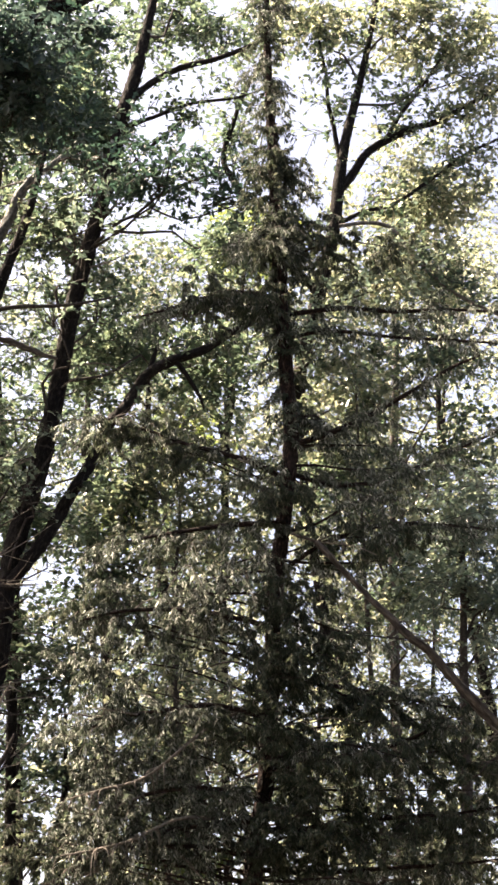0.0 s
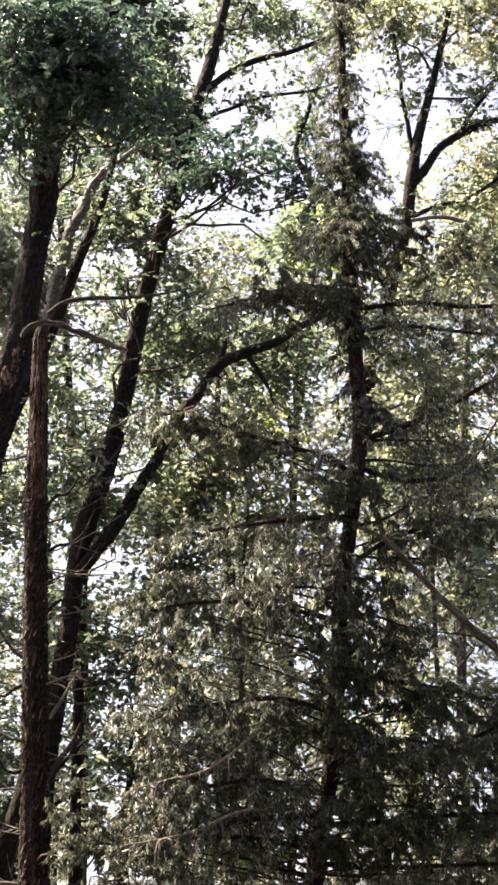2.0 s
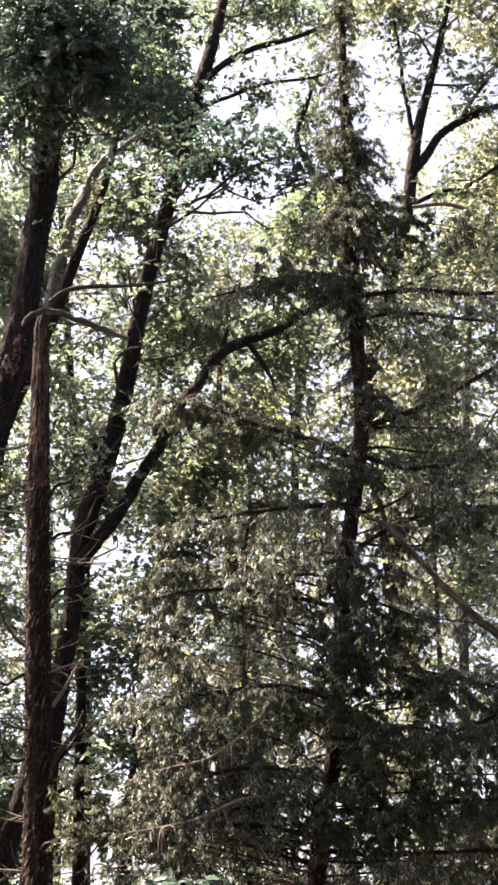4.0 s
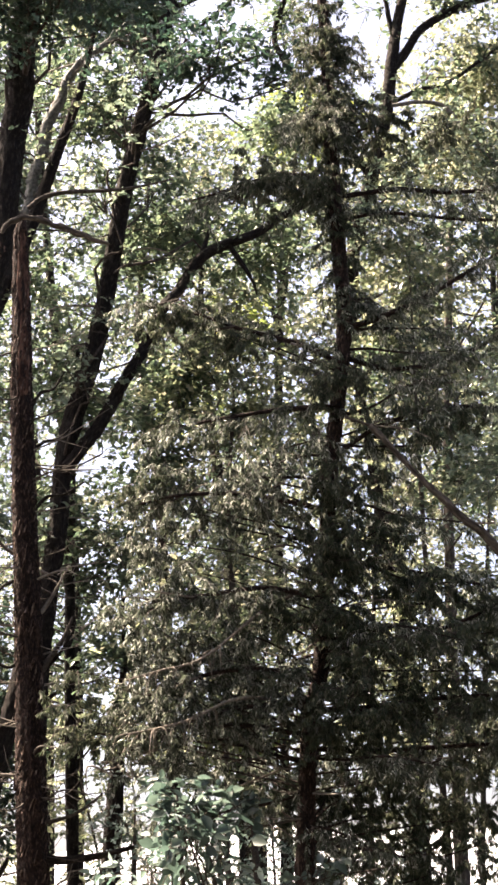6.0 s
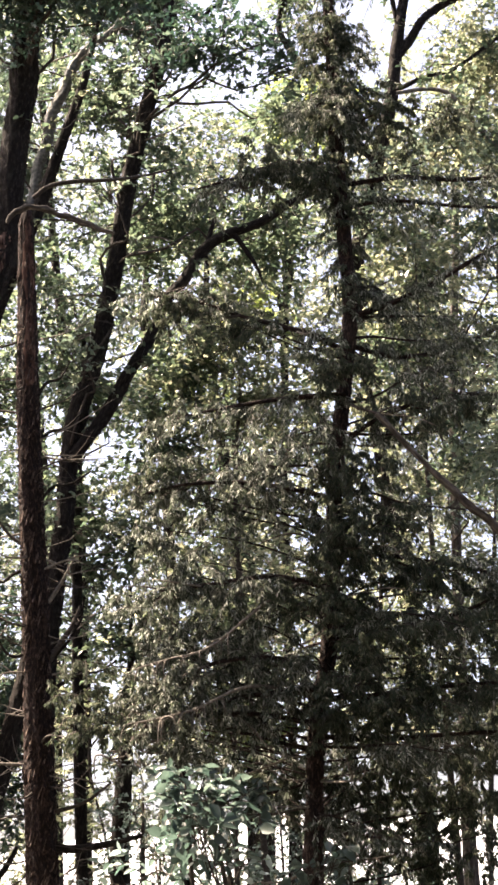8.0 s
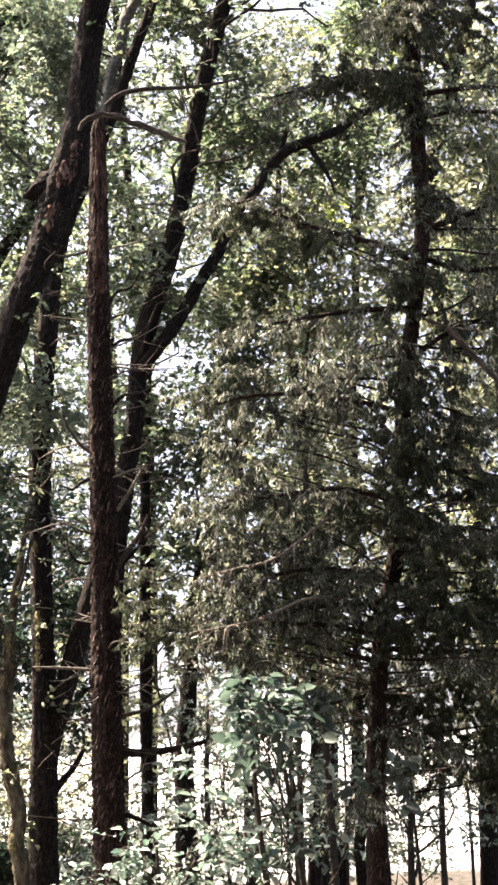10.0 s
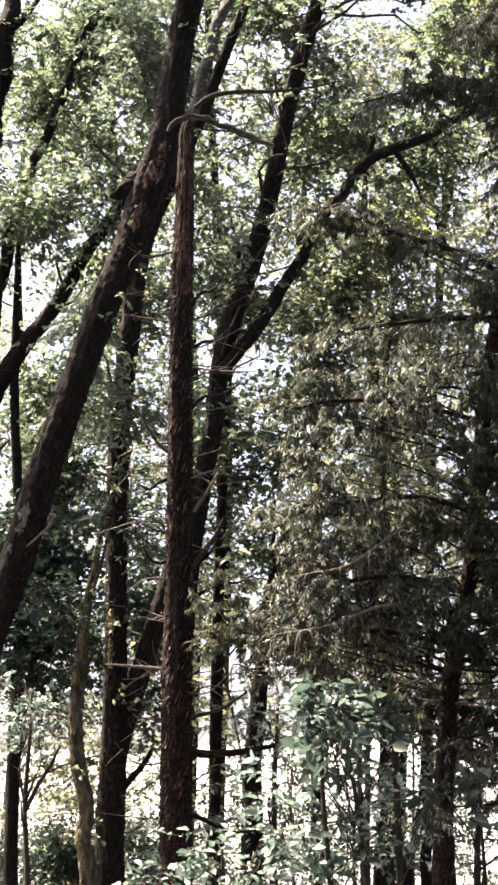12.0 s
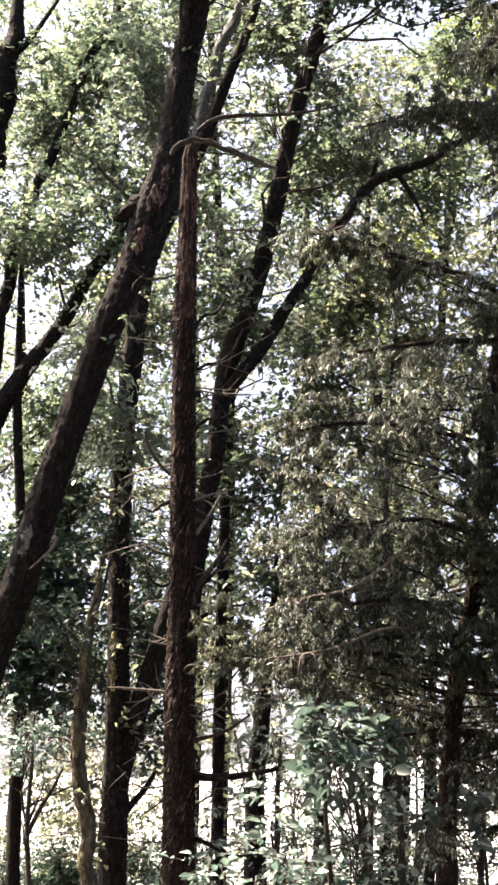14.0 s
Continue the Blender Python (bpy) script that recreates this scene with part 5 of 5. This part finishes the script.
def tree_behind():
    pts = [(2.14, 19.00, 1.86, 0.059), (2.50, 19.00, 4.28, 0.059), (2.72, 19.00, 5.98, 0.068), (3.16, 19.00, 8.81, 0.078), (3.70, 19.00, 10.64, 0.088), (3.87, 19.00, 11.28, 0.083), (3.98, 19.00, 11.85, 0.078), (4.13, 19.00, 12.52, 0.064), (4.30, 19.00, 13.07, 0.054), (4.49, 19.00, 13.72, 0.044), (4.66, 19.00, 14.34, 0.034), (4.92, 19.00, 15.43, 0.020)]
    t = thing("oak_tree", foot(pts[0]), "open-crowned oak whose limbs stand out against the sky", "tree", "oaks")
    stem("trunk", pts, M_OAK_BARK, t, 18, 0.05, 0.06)
    stem("limb", [(3.96, 19.00, 11.73, 0.058), (4.40, 19.00, 12.33, 0.055), (4.96, 19.00, 12.67, 0.045), (5.44, 19.00, 12.84, 0.039), (5.93, 19.00, 13.12, 0.029), (6.43, 19.00, 13.38, 0.019)], M_OAK_BARK, t, 12, 0.04, 0.10, 0.25)
    stem("limb", [(4.64, 19.00, 12.52, 0.029), (5.00, 19.00, 13.03, 0.026), (5.36, 19.00, 13.51, 0.019), (5.63, 19.00, 13.91, 0.013)], M_OAK_BARK, t, 10, 0.04, 0.10, 0.30)
    stem("limb", [(3.56, 19.00, 10.33, 0.052), (3.04, 19.00, 11.13, 0.045), (2.52, 19.00, 12.19, 0.039), (2.72, 19.00, 12.94, 0.029), (2.94, 19.00, 13.46, 0.019)], M_OAK_BARK, t, 10, 0.04, 0.10, 0.30)
    stem("limb", [(4.05, 19.00, 12.18, 0.032), (3.96, 19.00, 12.94, 0.029), (3.94, 19.00, 13.63, 0.019), (3.88, 19.00, 14.34, 0.013)], M_OAK_BARK, t, 10, 0.04, 0.10, 0.30)
    stem("limb", [(3.84, 18.60, 11.12, 0.028), (4.23, 18.60, 11.27, 0.025), (4.61, 18.60, 11.39, 0.025), (5.08, 18.60, 11.71, 0.022), (5.65, 18.60, 12.12, 0.019), (6.13, 18.60, 12.35, 0.013)], M_OAK_BARK, t, 8, 0.04, 0.10, 0.4)
    stem("limb", [(3.79, 18.30, 10.92, 0.025), (4.22, 18.30, 10.96, 0.025), (4.46, 18.30, 10.86, 0.028), (4.68, 18.30, 10.53, 0.028), (5.06, 18.30, 10.06, 0.022), (5.73, 18.30, 9.65, 0.016)], M_DEAD_TWIG, t, 8, 0.05, 0.06, label="bare pinkish dead branch")
    twiggy(t, [[(4.40, 19.00, 12.33, 0.055), (4.96, 19.00, 12.67, 0.045), (5.44, 19.00, 12.84, 0.039), (5.93, 19.00, 13.12, 0.029), (6.43, 19.00, 13.38, 0.019)], [(4.64, 19.00, 12.52, 0.029), (5.36, 19.00, 13.51, 0.019), (5.63, 19.00, 13.91, 0.013)], [(2.52, 19.00, 12.19, 0.039), (2.72, 19.00, 12.94, 0.029), (2.94, 19.00, 13.46, 0.019)],
               [(4.05, 19.00, 12.18, 0.032), (3.96, 19.00, 12.94, 0.029), (3.88, 19.00, 14.34, 0.013)]], 44, 0.46, 0.085, M_LEAF, 4)
    twiggy(t, [[(3.84, 18.60, 11.12, 0.028), (4.61, 18.60, 11.39, 0.025), (5.08, 18.60, 11.71, 0.022), (6.13, 18.60, 12.35, 0.013)], [(4.13, 19.00, 12.52, 0.084), (4.49, 19.00, 13.72, 0.058), (4.92, 19.00, 15.43, 0.026)], [(4.22, 18.30, 10.96, 0.025), (4.68, 18.30, 10.53, 0.028), (5.73, 18.30, 9.65, 0.016)]], 44, 0.46, 0.085, M_LEAF, 4)
    crown(t, [
    (3.50, 18.20, 10.10, 0.45, 0.50, 90),
    (4.25, 18.20, 10.35, 0.55, 0.40, 90),
    (3.30, 18.20, 9.20, 0.45, 0.40, 70)], 0.09, M_LEAF_BLUE, pts, per=7, name="shaded_crown")
    crown(t, [
    (5.33, 19.00, 11.85, 0.77, 0.52, 270),
    (3.89, 19.00, 14.43, 0.71, 0.32, 160),
    (5.44, 19.00, 14.35, 0.71, 0.32, 200),
    (6.06, 19.00, 13.55, 0.39, 0.45, 120),
    (4.73, 19.50, 10.87, 0.79, 0.59, 280)], 0.10, M_LEAF_PALE, pts, hollow=HOLLOWS, dense=1.2)


def background_tree(x, y, h, r, n, mat, label, size=0.113, low=4.3, per_lobe=88):
    pts = [(x, y, 0, r), (x + 0.2, y, h * 0.35, r * 0.8), (x - 0.1, y + 0.1, h * 0.7, r * 0.5), (x + 0.1, y, h * 0.88, r * 0.15)]
    t = thing("forest_tree", (x, y, 0), label, "tree", "trees behind")
    stem("trunk", pts, M_OAK_BARK, t, 9, 0.35, 0.06)
    lob = []
    for k in range(n):
        zz = low + (h - low) * (k + rng.uniform(0, 1)) / n
        w = rng.uniform(0.6, 1.2)
        a = rng.uniform(0, 2 * math.pi)
        rr = rng.uniform(0.3, 2.4)
        lob.append((x + rr * math.cos(a), y + rr * math.sin(a), zz, w, w * 0.75, per_lobe))
    crown(t, lob, size, mat, pts, per=6, reach=0.5, hollow=HOLLOWS, outline=NOTCHED if y > 20 else LANCE, share=0.3)


def backdrop_trees():
    for x, y, h, n, mat in ((-5.6, 23, 15, 26, M_LEAF), (-2.1, 24, 19, 28, M_LEAF), (-0.6, 25, 20, 30, M_LEAF), (1.8, 24, 14, 30, M_LEAF), (4.0, 23, 13, 24, M_LEAF_PALE),
                            (6.4, 24, 14, 22, M_LEAF_PALE), (8.6, 25, 16, 22, M_LEAF_PALE), (-4.2, 29, 17, 26, M_LEAF_PALE), (-1.2, 30, 20, 26, M_LEAF_PALE),
                            (2.4, 29, 16, 28, M_LEAF_PALE), (5.2, 29, 16, 22, M_LEAF_PALE), (8.0, 30, 16, 24, M_LEAF_PALE)):
        background_tree(x, y, h, 0.12, n, mat, "tall woodland tree with backlit yellow-green leaves")
    # the wood goes on round the place where one stands
    for x, y in ((-7, 3), (-9, 9), (8, 4), (9.5, 11), (-5, -6), (0.5, -7), (6, -6), (-11, -2), (11, -1), (-2.5, -12), (4, -13), (-14, 5), (14, 5), (-8, -9), (9, -10), (-3, -5), (3.5, -4), (0, -16), (-13, -9), (13, -8), (-4.8, -1.5), (4.8, -1.5), (0.2, -3.6)):
        background_tree(x, y, 13, 0.16, 16, M_LEAF, "woodland tree of the surrounding wood", 0.42, 1.8, 26)


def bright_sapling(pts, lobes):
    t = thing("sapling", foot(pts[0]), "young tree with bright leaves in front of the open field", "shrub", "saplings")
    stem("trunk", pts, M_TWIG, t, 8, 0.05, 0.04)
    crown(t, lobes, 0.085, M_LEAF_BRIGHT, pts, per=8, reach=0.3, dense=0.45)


def undergrowth():
    pts = [(0.57, 12.00, 0.10, 0.028), (0.56, 12.00, 0.84, 0.024), (0.51, 12.00, 1.41, 0.020), (0.48, 12.00, 2.00, 0.014), (0.48, 12.00, 2.39, 0.008)]
    t = thing("sapling", foot(pts[0]), "leafy sapling with large leaves, sunlight put into their pale colour", "shrub", "saplings")
    stem("trunk", pts, M_TWIG, t, 8, 0.05, 0.04)
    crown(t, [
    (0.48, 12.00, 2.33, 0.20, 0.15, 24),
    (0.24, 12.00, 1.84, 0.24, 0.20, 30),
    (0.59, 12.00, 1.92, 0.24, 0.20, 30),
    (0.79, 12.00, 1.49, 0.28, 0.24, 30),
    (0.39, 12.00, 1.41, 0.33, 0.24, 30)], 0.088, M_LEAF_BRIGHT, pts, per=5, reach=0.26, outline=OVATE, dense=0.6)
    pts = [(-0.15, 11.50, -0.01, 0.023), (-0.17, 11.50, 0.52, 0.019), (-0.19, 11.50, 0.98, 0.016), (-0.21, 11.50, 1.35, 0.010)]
    t = thing("sapling", foot(pts[0]), "low bushy sapling with broad leaves, sunlight put into their pale colour", "shrub", "saplings")
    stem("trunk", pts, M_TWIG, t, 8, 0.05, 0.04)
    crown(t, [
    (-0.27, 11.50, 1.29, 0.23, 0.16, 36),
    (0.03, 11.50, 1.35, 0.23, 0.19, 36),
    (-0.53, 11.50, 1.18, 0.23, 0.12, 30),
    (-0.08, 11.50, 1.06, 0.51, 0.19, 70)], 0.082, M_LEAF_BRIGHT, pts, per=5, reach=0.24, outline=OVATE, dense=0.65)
    pts = [(-2.14, 16.50, 0.05, 0.039), (-2.17, 16.50, 1.03, 0.028), (-2.21, 16.50, 1.66, 0.025), (-2.18, 16.50, 2.25, 0.017), (-2.17, 16.50, 2.75, 0.008)]
    t = thing("sapling", foot(pts[0]), "young tree with bright leaves in front of the open field", "shrub", "saplings")
    stem("trunk", pts, M_TWIG, t, 8, 0.05, 0.04)
    stem("limb", [(-2.20, 16.50, 1.61, 0.022), (-2.09, 16.50, 1.85, 0.022), (-1.97, 16.50, 2.04, 0.017), (-1.88, 16.50, 2.23, 0.011)], M_TWIG, t, 7, 0.05, 0.04)
    crown(t, [
    (-2.16, 16.50, 2.64, 0.34, 0.17, 24),
    (-1.94, 16.50, 2.47, 0.34, 0.17, 22),
    (-2.26, 16.50, 2.31, 0.22, 0.17, 12),
    (-2.33, 16.50, 2.69, 0.28, 0.17, 14)], 0.085, M_LEAF_BRIGHT, pts, per=8, reach=0.3)
    pts = [(3.91, 16.50, 1.09, 0.073), (4.13, 16.50, 3.16, 0.062), (4.28, 16.50, 4.85, 0.045), (4.40, 16.50, 6.04, 0.028), (4.44, 16.50, 6.66, 0.011)]
    t = thing("young_oak", foot(pts[0]), "young tree with cool green shaded leaves", "tree")
    stem("trunk", pts, M_TWIG, t, 9, 0.05, 0.04)
    crown(t, [
    (4.45, 16.50, 6.48, 0.39, 0.28, 120),
    (4.27, 16.50, 5.93, 0.45, 0.34, 150),
    (4.59, 16.50, 5.55, 0.34, 0.34, 110),
    (4.62, 16.50, 6.91, 0.34, 0.22, 70)], 0.085, M_LEAF_BLUE, pts, per=9)
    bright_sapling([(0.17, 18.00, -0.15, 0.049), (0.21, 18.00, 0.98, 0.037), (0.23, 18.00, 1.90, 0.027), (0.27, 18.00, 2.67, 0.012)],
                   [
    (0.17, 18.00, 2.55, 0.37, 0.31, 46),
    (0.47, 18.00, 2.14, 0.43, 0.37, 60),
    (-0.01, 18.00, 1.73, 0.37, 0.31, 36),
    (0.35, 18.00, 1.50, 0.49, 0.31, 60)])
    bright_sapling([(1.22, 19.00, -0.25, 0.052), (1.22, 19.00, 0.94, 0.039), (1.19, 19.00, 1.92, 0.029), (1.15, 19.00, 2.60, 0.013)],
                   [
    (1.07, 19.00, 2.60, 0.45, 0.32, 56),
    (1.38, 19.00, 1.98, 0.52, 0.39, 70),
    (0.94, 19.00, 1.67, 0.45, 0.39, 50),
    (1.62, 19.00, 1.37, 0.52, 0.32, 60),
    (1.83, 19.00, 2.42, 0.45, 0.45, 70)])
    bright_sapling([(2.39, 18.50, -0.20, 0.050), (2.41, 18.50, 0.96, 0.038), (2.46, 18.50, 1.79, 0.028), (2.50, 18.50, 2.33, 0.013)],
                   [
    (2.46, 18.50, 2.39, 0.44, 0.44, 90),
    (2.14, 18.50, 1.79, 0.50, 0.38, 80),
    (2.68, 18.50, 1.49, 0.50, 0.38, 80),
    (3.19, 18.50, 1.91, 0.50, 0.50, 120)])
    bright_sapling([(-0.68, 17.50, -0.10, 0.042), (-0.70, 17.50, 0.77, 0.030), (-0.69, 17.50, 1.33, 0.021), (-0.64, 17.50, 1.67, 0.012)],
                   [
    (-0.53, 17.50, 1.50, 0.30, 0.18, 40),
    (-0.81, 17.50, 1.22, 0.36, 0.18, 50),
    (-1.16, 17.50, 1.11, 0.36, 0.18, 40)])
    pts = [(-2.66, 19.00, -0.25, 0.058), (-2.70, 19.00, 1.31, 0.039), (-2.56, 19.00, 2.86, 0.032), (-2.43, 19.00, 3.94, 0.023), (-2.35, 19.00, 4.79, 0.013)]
    t = thing("young_oak", foot(pts[0]), "young tree with deep-green leaves, full shade put into their colour", "tree")
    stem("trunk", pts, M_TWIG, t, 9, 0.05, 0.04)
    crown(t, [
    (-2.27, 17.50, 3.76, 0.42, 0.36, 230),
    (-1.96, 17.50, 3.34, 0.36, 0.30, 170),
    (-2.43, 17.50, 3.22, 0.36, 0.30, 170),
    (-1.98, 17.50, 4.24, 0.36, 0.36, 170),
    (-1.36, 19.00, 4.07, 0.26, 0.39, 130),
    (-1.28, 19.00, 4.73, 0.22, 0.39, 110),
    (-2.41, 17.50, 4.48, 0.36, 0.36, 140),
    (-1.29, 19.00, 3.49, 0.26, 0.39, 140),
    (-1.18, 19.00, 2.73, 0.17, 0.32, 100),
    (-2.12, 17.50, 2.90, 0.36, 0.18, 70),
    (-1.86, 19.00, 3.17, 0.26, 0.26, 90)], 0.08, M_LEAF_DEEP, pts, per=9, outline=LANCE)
    pts = [(0.86, 12.20, 0.08, 0.029), (0.83, 12.20, 0.83, 0.023), (0.76, 12.20, 1.49, 0.019), (0.69, 12.20, 2.00, 0.012), (0.61, 12.20, 2.37, 0.006)]
    t = thing("sapling", foot(pts[0]), "sapling with broad dark blue-green leaves in shade", "shrub", "saplings")
    stem("trunk", pts, M_TWIG, t, 8, 0.05, 0.04)
    crown(t, [
    (0.45, 12.20, 2.39, 0.25, 0.09, 20),
    (0.77, 12.20, 2.24, 0.21, 0.11, 14),
    (0.65, 12.20, 2.08, 0.21, 0.10, 10),
    (1.55, 12.20, 1.77, 0.21, 0.08, 8),
    (0.48, 11.80, 2.16, 0.24, 0.14, 22),
    (0.48, 12.20, 1.24, 0.25, 0.11, 18)], 0.115, M_LEAF_TEAL, pts, per=6, reach=0.24, outline=OVATE)
    for pts, lobes in (([(-2.25, 20.00, 0.03, 0.041), (-2.26, 20.00, 0.78, 0.031), (-2.30, 20.00, 1.42, 0.017)], [
    (-2.28, 20.00, 1.29, 0.34, 0.27, 150),
    (-2.50, 20.00, 1.04, 0.34, 0.27, 120),
    (-2.04, 20.00, 1.00, 0.27, 0.27, 110)]),
                       ([(-1.34, 20.50, -0.07, 0.042), (-1.36, 20.50, 0.70, 0.031), (-1.34, 20.50, 1.15, 0.017)], [
    (-1.35, 20.50, 1.09, 0.28, 0.24, 120),
    (-1.08, 20.50, 0.96, 0.28, 0.21, 90)])):
        t = thing("bush", foot(pts[0]), "twiggy grey bush in the shade between trunks", "bush", "bushes")
        stem("trunk", pts, M_TWIG, t, 7, 0.06, 0.04)
        crown(t, lobes, 0.07, M_LEAF_DEEP, pts, per=7, reach=0.3, outline=LANCE)
    # tall thin shrubs between the trunks and the field
    for k, (x, y, h) in enumerate(((-3.2, 22.5, 3.6), (-2.5, 24.0, 3.0), (-1.9, 22.0, 4.2), (-1.0, 23.5, 3.4), (-0.2, 22.5, 4.4), (0.6, 24.0, 3.8), (1.3, 22.0, 3.2), (2.1, 23.0, 4.0), (3.0, 22.0, 3.4), (3.9, 23.5, 4.2), (4.8, 22.5, 3.6))):
        pts = [(x, y, 0, 0.026), (x + 0.08 * math.sin(k * 2.1), y, h * 0.45, 0.019), (x + 0.18 * math.sin(k * 1.3), y, h * 0.8, 0.012), (x + 0.2 * math.sin(k * 1.7), y, h, 0.005)]
        t = thing("tall_shrub", (x, y, 0), "thin tall shrub with sparse sunlit leaves before the field", "shrub", "shrubs at the field")
        stem("trunk", pts, M_TWIG, t, 7, 0.08, 0.04)
        lobes = [(x + rng.uniform(-0.6, 0.6), y + rng.uniform(-0.4, 0.4), h * f, 0.55, 0.32, 34 if x < 0.5 else 12) for f in (0.3, 0.45, 0.6, 0.72, 0.85, 0.95)]
        crown(t, lobes, 0.095, M_LEAF_PALE, pts, per=8, reach=0.4, share=0.5)
    # grey-green bushes at the field's edge
    for k, (x, y, w) in enumerate(((-4.6, 27, 1.0), (-2.7, 26, 0.8), (-1.4, 27, 0.9), (0.4, 26, 0.9), (1.7, 27, 1.0), (3.0, 26, 0.9))):
        pts = [(x, y, 0, 0.03), (x + 0.05, y, 0.6, 0.02), (x, y, 1.1, 0.008)]
        t = thing("bush", (x, y, 0), "dense grey-green bush at the edge of the field", "bush", "bushes")
        stem("trunk", pts, M_TWIG, t, 7, 0.1, 0.04)
        # left-hand bushes use the leaf colour darkened for shade
        crown(t, [(x - 0.5, y, 0.8, w * 0.8, 0.6, 330 if x < 0 else 110), (x + 0.5, y, 0.9, w * 0.8, 0.6, 330 if x < 0 else 110), (x, y, 1.45, w * 0.6, 0.4, 90)], 0.07, M_LEAF_DEEP if x < 0 else M_LEAF_BLUE, pts, per=8, reach=0.3, outline=LANCE)


cedar_left()
oak_leaning()
oak_upright()
mossy_tree()
oak_right()
slender_trees()
forked_slim()
understorey()
far_left_oak()
cedar_main()
leaning_log()
tree_behind()
backdrop_trees()
undergrowth()
